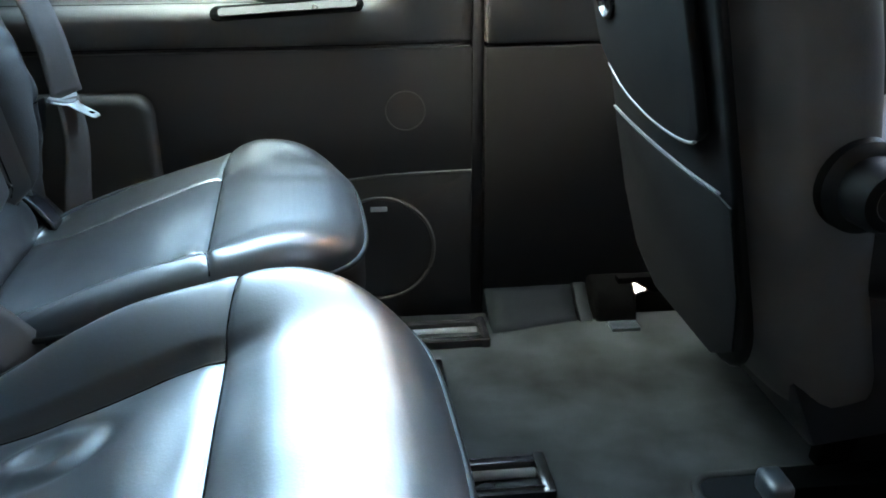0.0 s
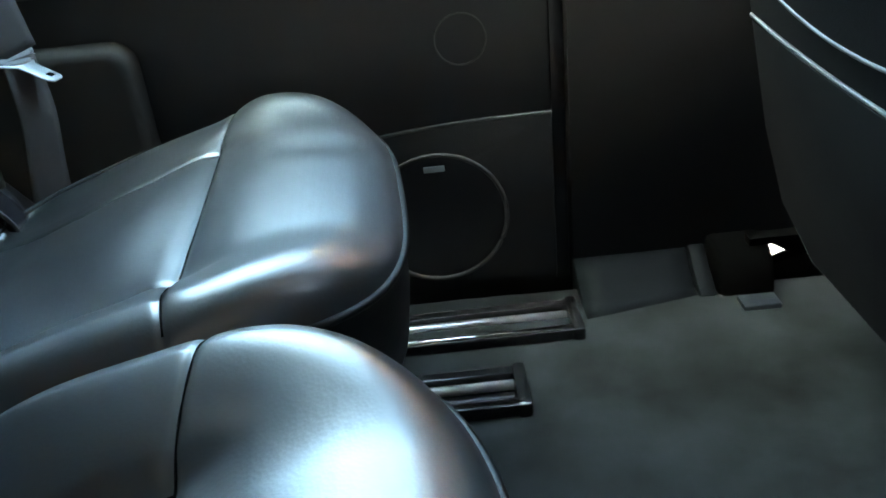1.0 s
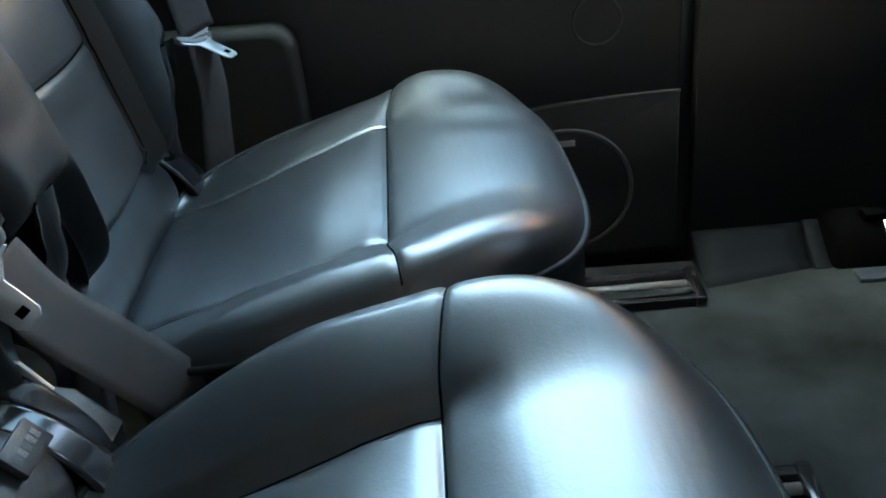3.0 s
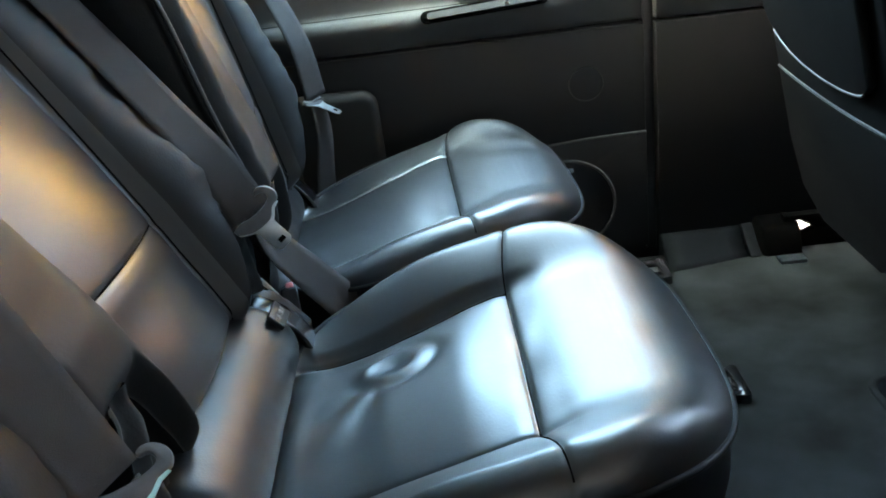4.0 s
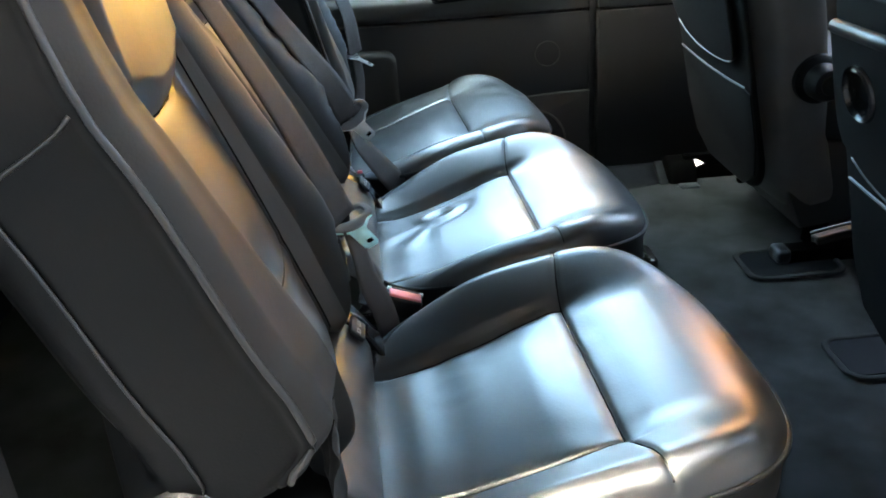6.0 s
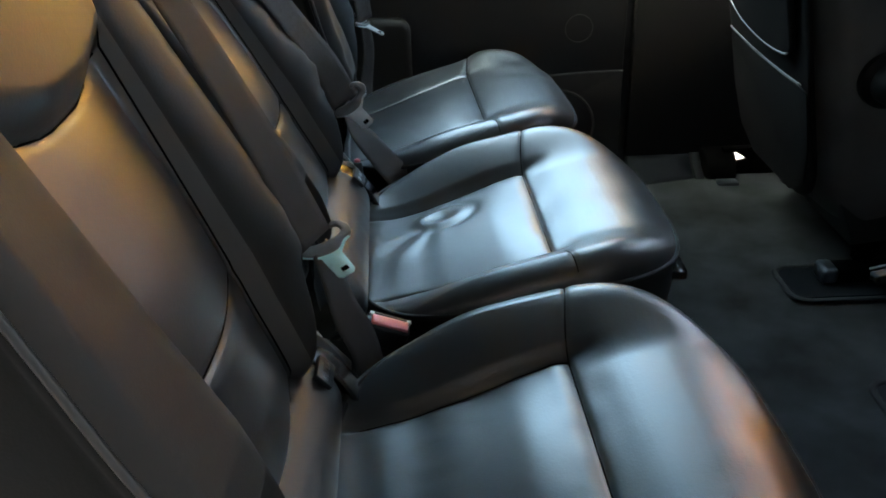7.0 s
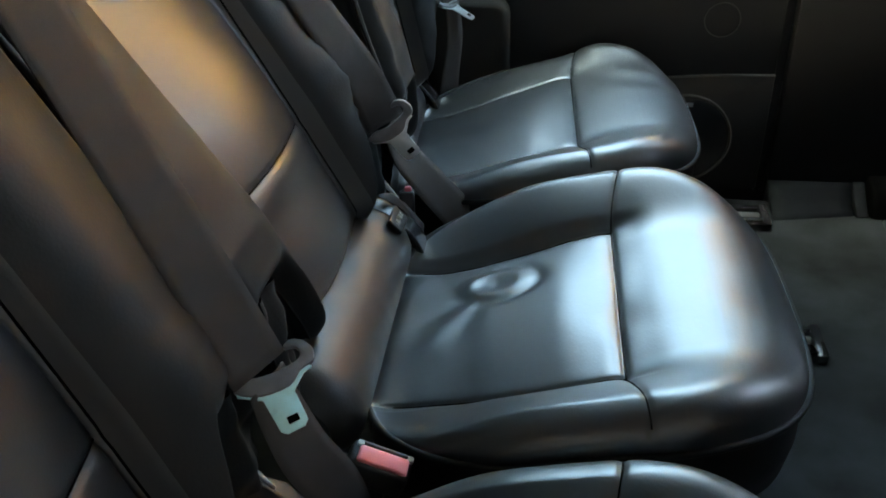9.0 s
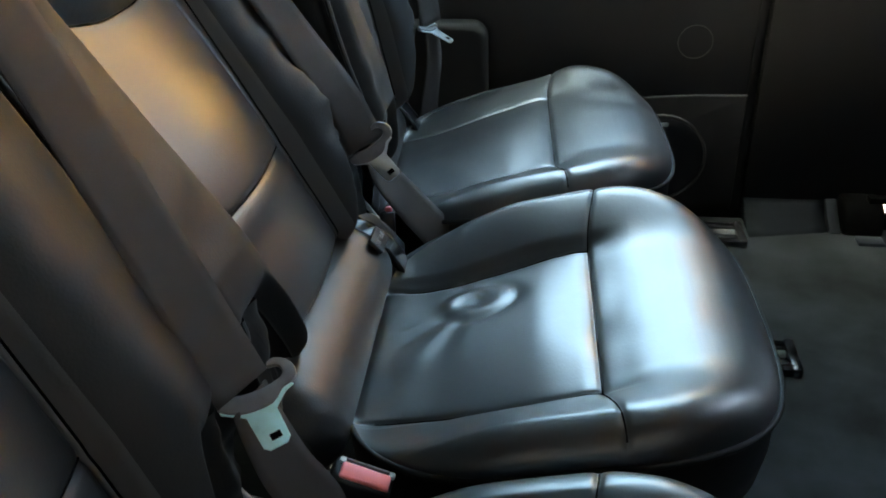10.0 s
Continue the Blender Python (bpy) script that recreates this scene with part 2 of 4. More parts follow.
single("ground", slab("ground", (-60, -60, GROUND - 0.3), (60, 60, GROUND), PAVING, 0), "worn grey asphalt under the car", "ground", "structure")
# unseen ochre wall; its heights are set by the leather's orange reflections
single("backdrop", join("backdrop", [slab("b", (0.9, 7.0, GROUND), (1.3, 7.4, 4.6), PLASTER_WALL, 0), slab("b", (1.3, 7.0, GROUND), (6.6, 7.4, 5.2), PLASTER_WALL, 0), slab("b", (6.6, 7.0, GROUND), (20, 7.4, 2.3), PLASTER_WALL, 0)], PLASTER_WALL), "unseen ochre wall placed for the orange reflections in the leather", "wall", "structure")


# unseen slab over the open door, added to stop the sun
single("sun_blocker", slab("sun_blocker", (-9, -1.39, 2.3), (9, -0.30, 2.42), BRICK_WALL, 0), "unseen dark slab added to shade the near seat from the sun", "eaves", "structure")
# unseen low wall, added so the far cushion mirrors something dark
single("reflection_darkener", slab("reflection_darkener", (-14, 7.0, GROUND), (0.7, 7.4, 1.9), BRICK_WALL, 0), "unseen dark wall added to darken the far cushion's reflections", "wall", "structure")
# second unseen ochre piece, a further source of warm reflection
single("backdrop_front", slab("backdrop_front", (11.0, 4.6, GROUND), (11.4, 6.9, 2.6), PLASTER_WALL, 0), "unseen ochre wall ahead, added for orange reflections in the leather", "wall", "structure")
# unseen tall wall, added to hold daylight off the near side
single("light_blocker_near", slab("light_blocker_near", (-9, -1.75, GROUND), (9, -1.4, 5.5), BRICK_WALL, 0), "unseen dark wall added to block daylight at the open door", "wall", "structure")


def carpet_floor():
    """The cabin floor with a slightly uneven pile."""
    nx, ny = 90, 70
    xs, ys = np.linspace(-0.95, 1.45, nx), np.linspace(0.02, 1.50, ny)
    verts = []
    for x in xs:
        for y in ys:
            z = 0.0025 * noise.noise(Vector((x * 5, y * 5, 0))) + 0.0012 * noise.noise(Vector((x * 25, y * 25, 3)))
            if y > 1.40:
                z += 0.004
            verts.append((x, y, z - 0.002))
    faces = [(i * ny + j, (i + 1) * ny + j, (i + 1) * ny + j + 1, i * ny + j + 1) for i in range(nx - 1) for j in range(ny - 1)]
    n = len(verts)
    verts += [(-0.95, 0.02, -0.06), (1.45, 0.02, -0.06), (1.45, 1.5, -0.06), (-0.95, 1.5, -0.06)]
    faces.append((n + 3, n + 2, n + 1, n))
    return mesh("floor", verts, faces, CARPET)


single("floor", carpet_floor(), "dark grey cut-pile carpet on the cabin floor", "floor", "structure")
single("floor_pan", slab("floor_pan", (-1.15, 0.0, -0.16), (1.6, 1.58, -0.065), PAINT), "dark painted steel floor of the car", "car body", "structure")


def body_shell():
    """Roof, rear, front and side walls that close the cabin, with the window openings left free."""
    single("ceiling", slab("ceiling", (-1.15, -0.02, CEIL), (1.58, 1.43, CEIL + 0.05), HEADLINER, 0.01), "light grey fabric headliner", "headliner", "structure")
    rear = [((-1.19, 0.0, -0.16), (-1.15, 1.58, 0.85)), ((-1.19, 0.0, 1.12), (-1.15, 1.58, CEIL)), ((-1.19, 0.0, 0.62), (-1.15, 0.12, 1.12)), ((-1.19, 1.46, 0.62), (-1.15, 1.58, 1.12))]
    single("wall_rear", join("wall_rear", [slab("w", a, b, VINYL_DARK) for a, b in rear], VINYL_DARK), "dark trim round the rear window", "car body", "structure")
    rw = thing("window_rear", "dark privacy glass of the tailgate", "window", (-1.17, 0.79, 0.98), kind="structure")
    part("pane", box("pane", 0.004, 1.34, 0.27, DARK_GLASS, (0, 0, 0), 0), rw)
    # unseen opaque wall that shuts out most of the windscreen's daylight
    front = [((1.56, 0.0, -0.16), (1.60, 1.58, 1.22))]
    single("wall_front", join("wall_front", [slab("w", a, b, VINYL_DARK) for a, b in front], VINYL_DARK), "unseen opaque dark wall in place of dashboard and windscreen", "car body", "structure")
    far = [((-1.15, WALL + 0.02, -0.16), (-0.62, 1.58, 0.62)), 
           ((-0.62, WALL + 0.02, -0.16), (-0.56, 1.58, 0.62)),
           ((-0.62, 1.564, -0.16), (0.60, 1.60, 0.615)), ((0.82, 1.535, -0.16), (1.60, 1.58, 0.70)), ((0.60, 1.535, 0.08), (0.82, 1.58, 0.60))]
    # first post is widened over the rear side window to darken cushion reflections
    posts = [prism("w", [(1.54, 0.62), (1.58, 0.62), (1.40, CEIL), (1.36, CEIL)], x1 - x0, VINYL_DARK, "x", 0) for x0, x1 in ((-1.15, -0.27), (0.40, 0.57), (1.05, 1.25))]
    for me, x0 in zip(posts, (-1.15, 0.40, 1.05)):
        me.transform(Matrix.Translation((x0, 0, 0)))
    header = slab("w", (-1.15, 1.36, 1.345), (1.25, 1.42, CEIL), VINYL_DARK)
    single("wall_far", join("wall_far", [slab("w", a, b, VINYL_DARK) for a, b in far] + posts + [header], VINYL_DARK), "dark painted side of the car with window openings", "car body", "structure")
    near = [((-1.15, -0.02, -0.16), (-0.62, 0.02, CEIL)),
            ((-0.62, -0.02, -0.16), (-0.44, 0.02, CEIL)), ((-0.44, -0.02, -0.16), (0.45, 0.02, -0.01)), ((-0.44, -0.02, 1.17), (0.45, 0.02, CEIL)),
            ((0.45, -0.02, -0.16), (0.55, 0.02, CEIL)), ((0.55, -0.02, -0.16), (1.60, 0.02, 0.92)), ((0.55, -0.02, 1.15), (1.25, 0.02, CEIL))]
    single("wall_near", join("wall_near", [slab("w", a, b, VINYL_DARK) for a, b in near], VINYL_DARK), "dark painted side of the car with an open door", "car body", "structure")


body_shell()

# ---- the far rear door ----


def door_panel():
    """The trim of the far rear door: lower panel, upper panel with armrest, pocket, handle and speaker ring."""
    door = thing("door_1", "grey and black vinyl rear door trim, closed", "car door", (0, WALL, 0), kind="structure")
    # lower panel
    part("lower_panel", slab("lower_panel", (-0.62, 0.0, 0.015), (0.366, 0.035, 0.434), VINYL_DARK, 0.004), door, "black grained lower panel")
    # upper panel: a section along z, swept along x, with the armrest swelling out
    prof = [(0.030, 0.440), (-0.002, 0.441), (-0.009, 0.446), (-0.015, 0.456), (-0.020, 0.470), (-0.021, 0.482), (-0.017, 0.492), (-0.008, 0.499), (0.001, 0.504), (0.006, 0.512),
            (0.008, 0.530), (0.011, 0.570), (0.016, 0.606), (0.024, 0.622), (0.036, 0.628)]
    nx = 60
    verts, faces = [], []
    xs = np.linspace(-0.62, 0.364, nx)
    for x in xs:
        k = min(1.0, max(0.0, (x - 0.19) / 0.10))
        k = k * k * (3 - 2 * k)
        for d, z in prof:
            flat = 0.006 + (z - 0.44) * 0.05
            dd = d if z < 0.455 and d > 0.02 else d * (1 - k) + min(flat, 0.03) * k
            zz = z + (0.022 * k if 0.485 < z < 0.515 else 0)
            verts.append((x, dd, zz))
    m = len(prof)
    for i in range(nx - 1):
        for j in range(m - 1):
            faces.append((i * m + j, (i + 1) * m + j, (i + 1) * m + j + 1, i * m + j + 1))
    n = len(verts)
    verts += [(-0.62, 0.05, 0.44), (0.364, 0.05, 0.44), (0.364, 0.05, 0.628), (-0.62, 0.05, 0.628)]
    faces += [(n, n + 3, n + 2, n + 1), tuple(range(m)) + (n + 3, n), tuple(reversed(range((nx - 1) * m, nx * m))) + (n + 1, n + 2)]
    part("upper_panel", mesh("upper_panel", verts, faces, VINYL), door, "grey grained upper panel with a moulded armrest")
    # stitched seam above the armrest
    seam = [(-0.60, 0.000, 0.503), (-0.1, 0.000, 0.503), (0.10, 0.000, 0.504), (0.20, 0.001, 0.512), (0.26, 0.005, 0.505), (0.36, 0.006, 0.505)]
    part("seam", tube("seam", smooth_path(seam, 8), 0.0014, VINYL_DARK), door, "thin dark seam")
    # the bright edge under the upper panel
    part("edge_strip", tube("edge_strip", [(-0.61, 0.002, 0.4345), (0.362, 0.002, 0.4345)], 0.0018, VINYL), door)
    # slot in the armrest, uncut: its dark inside is laid on in black
    slot = thing("slot", "", "", (0, 0, 0))
    slot.parent = door
    out = round_rect(-0.012, -0.012, 0.205, 0.012, 0.0118, 8)
    tilt = pose(0, -0.0200, 0.4915, -38, -3, 0)
    bezel = prism("bezel", out, 0.004, MATT, "y", 0.0015)
    part("bezel", bezel, slot, "flat matt black piece for the slot's dark inside", tilt)
    part("recess", prism("recess", round_rect(0.0, -0.006, 0.195, 0.006, 0.0058, 6), -0.002, PLASTIC, "y", 0), slot, "", pose(0, -0.0207, 0.4920, -38, -3, 0))
    part("screw", lathe("screw", [(0.0, -0.002), (0.0035, -0.002), (0.0035, 0.002)], CHROME, 12), slot, "bright screw head", pose(0.135, -0.0230, 0.497, -38, 0, 0))
    # handle recess with lever
    h = thing("handle", "", "", (0, 0, 0))
    h.parent = door
    eye = [(0.050, 0.520), (0.058, 0.546), (0.080, 0.575), (0.115, 0.592), (0.160, 0.598), (0.196, 0.597), (0.192, 0.570), (0.175, 0.543), (0.148, 0.526), (0.105, 0.517), (0.070, 0.514)]
    eye3 = smooth_path([(a, 0, b) for a, b in eye + [eye[0]]], 5)[:-1]
    bowl = [(p.x, p.z) for p in eye3]
    part("bowl", prism("bowl", bowl, -0.006, PLASTIC, "y", 0.002), h, "black recessed bowl", pose(0, 0.012, 0))
    part("bowl_rim", tube("bowl_rim", [(p.x, 0.004, p.z) for p in eye3], 0.0035, PLASTIC_GLOSS, closed=True), h, "glossy rim")
    lever = [(0.066, 0.526), (0.066, 0.535), (0.072, 0.545), (0.086, 0.546), (0.100, 0.547), (0.118, 0.549), (0.140, 0.557), (0.160, 0.568), (0.176, 0.570), (0.170, 0.556), (0.150, 0.540), (0.125, 0.532), (0.095, 0.527)]
    part("lever", prism("lever", lever, -0.008, CHROME, "y", 0.003), h, "chrome pull lever", pose(0, 0.004, 0))
    # window crank boss
    k = thing("crank_boss", "", "", (0.246, 0.0, 0.570))
    k.parent = door
    k.matrix_basis = pose(0.246, 0.008, 0.570)
    part("boss", lathe("boss", [(0.0, -0.006), (0.020, -0.006), (0.024, -0.010), (0.030, -0.010), (0.033, -0.004), (0.034, 0.004)], PLASTIC_GLOSS, 36), k, "glossy black round boss")
    part("clip", box("clip", 0.018, 0.006, 0.030, PLASTIC, (0, -0.010, 0.0), 0.002), k)
    part("mark", box("mark", 0.018, 0.002, 0.005, STEEL, (-0.002, -0.013, -0.020), 0.0006), k, "bright metal mark")
    # round cap
    ring = [(0.262 + 0.030 * math.cos(a), -0.001, 0.340 + 0.030 * math.sin(a)) for a in np.linspace(0, 2 * math.pi, 40, endpoint=False)]
    part("cap_ring", tube("cap_ring", ring, 0.0011, VINYL, closed=True, sides=6), door, "thin ring of a round cap")
    # pocket
    top = smooth_path([(-0.1, 0, 0.18), (0.05, 0, 0.215), (0.16, 0, 0.235), (0.26, 0, 0.243), (0.364, 0, 0.245)], 8)
    pocket = [(p.x, p.z) for p in top] + [(0.364, 0.02), (-0.1, 0.02)]
    part("pocket", prism("pocket", pocket, -0.014, VINYL_DARK, "y", 0.004), door, "black map pocket")
    part("pocket_edge", tube("pocket_edge", [(p.x, -0.012, p.z) for p in top], 0.0020, VINYL), door, "pale pocket lip")
    # speaker ring
    s = thing("speaker", "", "", (0.216, 0, 0.120))
    s.parent = door
    s.matrix_basis = pose(0.216, -0.014, 0.121)
    rr = 0.086
    part("ring", tube("ring", [(rr * math.cos(a), -0.004, rr * math.sin(a)) for a in np.linspace(0, 2 * math.pi, 64, endpoint=False)], 0.0028, VINYL, closed=True), s, "grey plastic ring")
    part("grille", lathe("grille", [(0.0, -0.003), (0.05, -0.003), (0.080, 0.0), (0.084, 0.001)], PLASTIC, 48), s, "black speaker grille")
    part("badge", box("badge", 0.026, 0.002, 0.008, STEEL, (0.0, -0.0045, 0.068), 0.0008), s, "small bright unreadable badge")
    return door


door_panel()
pad = thing("side_pad", "dark grey fabric pad beside the seat and door", "trim pad", (0, WALL, 0), kind="structure")
part("pad", prism("pad", round_rect(-0.36, 0.10, -0.105, 0.382, 0.03, 8), -0.05, PAD, "y", 0.012, 3), pad)


def door_window():
    w = thing("window_1", "tinted rear door window, closed", "window", (0, WALL, 0), kind="structure")
    pane = part("pane", prism("pane", [(0.034, 0.60), (0.038, 0.60), (-0.153, 1.355), (-0.157, 1.355)], 0.66, GLASS, "x", 0), w, "tinted glass", pose(-0.265, 0, 0))
    pane.visible_shadow = False
    part("window_seal", tube("window_seal", [(-0.55, 0.028, 0.632), (0.37, 0.028, 0.632)], 0.006, PLASTIC), w, "black rubber seal")
    part("window_frame", tube("window_frame", [(0.376, 0.03, 0.63), (0.372, -0.145, 1.35)], 0.012, PLASTIC), w)


door_window()


def pillar_and_sill():
    p = thing("pillar_trim", "grey and black moulded pillar trim beside the door", "pillar trim", (0, WALL, 0), kind="structure")
    part("pillar_lower", prism("pillar_lower", [(0.384, 0.038), (0.384, 0.4345), (0.83, 0.4345), (0.83, 0.038)], 0.06, VINYL_SHADED, "y", 0.002), p, "black lower cover", pose(0, -0.012, 0))
    part("pillar_upper", prism("pillar_upper", [(0.384, 0.437), (0.384, 0.64), (0.60, 0.64), (0.62, 0.437)], 0.055, VINYL, "y", 0.008), p, "grey upper cover", pose(0, -0.008, 0))
    part("gap_seal", slab("gap_seal", (0.366, 0.012, 0.0), (0.384, 0.05, 0.64), PLASTIC, 0.002), p, "black rubber door seal")
    sill = thing("sill_trim", "dark grey plastic sill trim along the carpet", "sill trim", (0, 0, 0), kind="structure")
    # a cove from the pillar's foot to the carpet, whose lower edge draws back towards the front
    verts, faces = [], []
    xs = [0.386, 0.42, 0.46, 0.50, 0.532]
    for x in xs:
        low = 1.425 + 0.19 * (x - 0.386)
        for a, z in ((1.0, 0.040), (0.78, 0.040), (0.66, 0.035), (0.46, 0.020), (0.20, 0.006), (0.0, 0.003), (0.0, -0.02), (1.0, -0.02)):
            verts.append((x, low + a * (1.53 - low), z))
    m = 8
    for i in range(len(xs) - 1):
        for j in range(m):
            faces.append((i * m + j, i * m + (j + 1) % m, (i + 1) * m + (j + 1) % m, (i + 1) * m + j))
    faces += [tuple(range(m))[::-1], tuple(range((len(xs) - 1) * m, len(xs) * m))]
    part("cove", mesh("cove", verts, faces, COVE), sill, "dark grey cove moulding")
    part("end_cap", prism("end_cap", [(1.53, -0.02), (1.53, 0.043), (1.508, 0.043), (1.500, 0.038), (1.482, 0.024), (1.456, 0.010), (1.448, 0.004), (1.448, -0.02)], 0.022, COVE, "x", 0.003), sill, "", pose(0.534, 0, 0))
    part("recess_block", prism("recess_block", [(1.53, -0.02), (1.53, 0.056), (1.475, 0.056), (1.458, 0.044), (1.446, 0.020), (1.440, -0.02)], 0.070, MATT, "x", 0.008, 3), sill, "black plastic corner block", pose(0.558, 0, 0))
    # two added black pieces stand for the dark corner and frame its daylight gap
    part("corner_mask", prism("corner_mask", [(0.600, 0.056), (0.629, 0.056), (0.659, 0.037), (0.82, 0.037), (0.82, 0.066), (0.600, 0.066)], 0.02, MATT, "y", 0.001), sill, "added black piece round the daylight gap", pose(0, 1.470, 0))
    part("corner_mask_foot", prism("corner_mask_foot", [(0.632, -0.02), (0.82, -0.02), (0.82, 0.0365), (0.659, 0.0365), (0.632, 0.026)], 0.02, MATT, "y", 0.001), sill, "added black piece round the daylight gap", pose(0, 1.470, 0))
    part("foot_plate", slab("foot_plate", (0.575, 1.408, -0.01), (0.622, 1.436, 0.008), FOOT, 0.003), sill, "bare metal foot plate")


pillar_and_sill()

# ---- floor rails ----


def rail(at, length, name="seat_rail"):
    r = thing(name, "black and chrome seat rail set in the carpet", "seat rail", at, group="floor rails")
    part("channel", join("channel", [slab("c", (-length, -0.036, -0.01), (0.0, -0.022, 0.012), PLASTIC_GLOSS, 0.002), slab("c", (-length, 0.022, -0.01), (0.0, 0.036, 0.012), PLASTIC_GLOSS, 0.002),
                                     slab("c", (-length, -0.024, -0.01), (0.0, 0.024, -0.002), PLASTIC, 0.0)], PLASTIC_GLOSS), r)
    part("slide", tube("slide", [(-length, -0.029, 0.010), (-0.004, -0.029, 0.010)], 0.005, CHROME), r, "chrome edge")
    part("inner_slide", tube("inner_slide", [(-length, 0.012, 0.003), (-0.01, 0.012, 0.003)], 0.006, STEEL), r, "steel slide")
    part("end_stop", box("end_stop", 0.016, 0.078, 0.024, PLASTIC_GLOSS, (-0.004, 0, 0.003), 0.005), r, "black end stop")
    return r


for rx, ry in ((0.374, 1.427), (0.292, 1.297), (0.390, 1.057), (0.300, 0.93), (0.390, 0.57), (0.300, 0.44), (0.31, 0.09)):
    rail((rx, ry, 0.0), 0.52)

# ---- rear seats ----


def squircle(n, px=3.0, py=3.2):
    """A square grid of n x n points laid into a rounded form: its coordinates a, b in -1..1 and its radius."""
    g = np.linspace(-1, 1, n)
    a, b = np.meshgrid(g, g, indexing="ij")
    r = np.maximum(np.abs(a), np.abs(b))
    ang = np.arctan2(b, a)
    ca, sa = np.cos(ang), np.sin(ang)
    k = (np.abs(ca) ** px + np.abs(sa) ** py) ** (-1 / ((px + py) / 2))
    return r * k * ca, r * k * sa, r


def soft_noise(x, y, seed, scale, terms=9):
    rng = np.random.RandomState(seed)
    out = np.zeros_like(x)
    for _ in range(terms):
        th, ph, f = rng.uniform(0, 6.28), rng.uniform(0, 6.28), scale * rng.uniform(0.6, 1.7)
        out += np.sin(f * (x * np.cos(th) + y * np.sin(th)) + ph)
    return out / terms ** 0.5


def gauss(d, s):
    return np.exp(-(d / s) ** 2)


def step(v, a, b):
    t = np.clip((v - a) / (b - a), 0, 1)
    return t * t * (3 - 2 * t)


def grid_faces(n, m):
    i, j = np.meshgrid(np.arange(n - 1), np.arange(m - 1), indexing="ij")
    q = (i * m + j).ravel()
    return np.stack([q, q + m, q + m + 1, q + 1], 1).tolist()


XB, XF, HW = -0.238, 0.187, 0.236     # a cushion's rear and front edge and half width
SEAM = 0.017                           # its cross seam


def cushion_form(a, b):
    """From the rounded grid to the cushion's plan."""
    x = (XB + XF) / 2 + a * (XF - XB) / 2
    taper = 1 - 0.10 * step(-x, 0.06, 0.24) - 0.06 * step(x, 0.03, 0.16)
    y = b * HW * taper
    return x, y


def soft_line(x, at, value):
    """A smoothed line through the given heights."""
    return sum(np.interp(x + d, at, value) for d in np.linspace(-0.022, 0.022, 7)) / 7


def cushion_height(x, y, r, seed, dimple, flat=0.0):
    ay = np.abs(y)
    # the pleats' line, the bolsters' crest and the border, from the rear to the front
    mid = soft_line(x, [-0.23, -0.15, -0.075, -0.02, SEAM, 0.040, 0.085, 0.13, 0.18], [0.217, 0.232, 0.255, 0.276, 0.288, 0.298, 0.311, 0.316, 0.305])
    crest = soft_line(x, [-0.23, -0.16, -0.075, -0.03, SEAM, 0.06, 0.10, 0.14, 0.18], [0.240, 0.270, 0.306, 0.317, 0.325, 0.337, 0.341, 0.336, 0.314])
    border = soft_line(x, [-0.23, -0.11, 0.02, 0.09, 0.14, 0.18], [0.240, 0.266, 0.296, 0.298, 0.293, 0.287])
    border = border - 0.020 * step(-x, 0.18, 0.235) * (1 - step(ay, 0.10, 0.15))
    mid = mid + flat * (crest - mid)
    pleat = 0.130 - 0.012 * step(-x, 0.0, 0.2)
    behind = step(SEAM - x, -0.004, 0.004)
    soft = step(SEAM - x, -0.050, 0.010)
    rise = np.clip((ay - pleat + 0.004) / (0.205 - pleat), 0, 1)
    up = soft * rise * (1.3 - 0.3 * rise) * step(ay, pleat - 0.006, pleat + 0.02) + (1 - soft) * step(ay, 0.105, 0.215)
    z = mid + (crest - mid) * up * (1 - flat * (0.4 + 1.7 * soft) * step(y, 0.0, 0.10))
    z += 0.009 * soft * np.clip(1 - (ay / pleat) ** 2, 0, 1) * step(-x, -0.02, 0.05)
    # rounded border
    fall = np.clip((r - 0.80) / 0.20, 0, 1)
    z = border + (z - border) * np.clip(1 - fall ** 2.4, 0, 1) ** 0.55
    # seams
    zone = 1 - step(r, 0.975, 1.0)
    bend = SEAM + 0.012 * step(ay, 0.14, 0.24)
    z -= 0.0022 * gauss(x - bend, 0.0034) * zone
    z -= 0.0042 * gauss(x - bend, np.where(x > bend, 0.028, 0.012)) * (1 - step(ay, 0.13, 0.19)) * zone
    z += 0.0007 * (gauss(x - bend - 0.012, 0.011) + 0.8 * gauss(x - bend + 0.012, 0.011)) * zone
    dp = ay - pleat
    z -= 0.0020 * gauss(dp, 0.0034) * behind * zone
    z += 0.0002 * (gauss(dp - 0.011, 0.010) + gauss(dp + 0.011, 0.010)) * behind * zone
    # puckers along the seams, creases and sag
    rip = soft_noise(x, y, seed, 95) * 0.0003 + soft_noise(x, y, seed + 1, 40) * 0.0003
    z += rip * (gauss(dp, 0.03) * behind + gauss(x - bend, 0.03) + 0.05) * zone
    z += (0.0016 if seed == 12 else 0.0010) * soft_noise(x, y * 0.35, seed + 2, 62) * step(-x, 0.10, 0.2) * zone
    z += 0.0003 * soft_noise(x, y, seed + 3, 14) * zone
    fold = np.sin(70 * (y + 0.5 * x) + 2.0 * soft_noise(x, y, seed + 5, 12)) * np.clip(soft_noise(x, y, seed + 6, 16), 0, 1)
    z += (0.0004 + 0.0022 * flat) * fold * zone
    if dimple:
        dx, dy, s = dimple
        px, py = x - dx, y - dy
        q = np.hypot(px * 0.85, py * 1.1)
        th = np.arctan2(py, px)
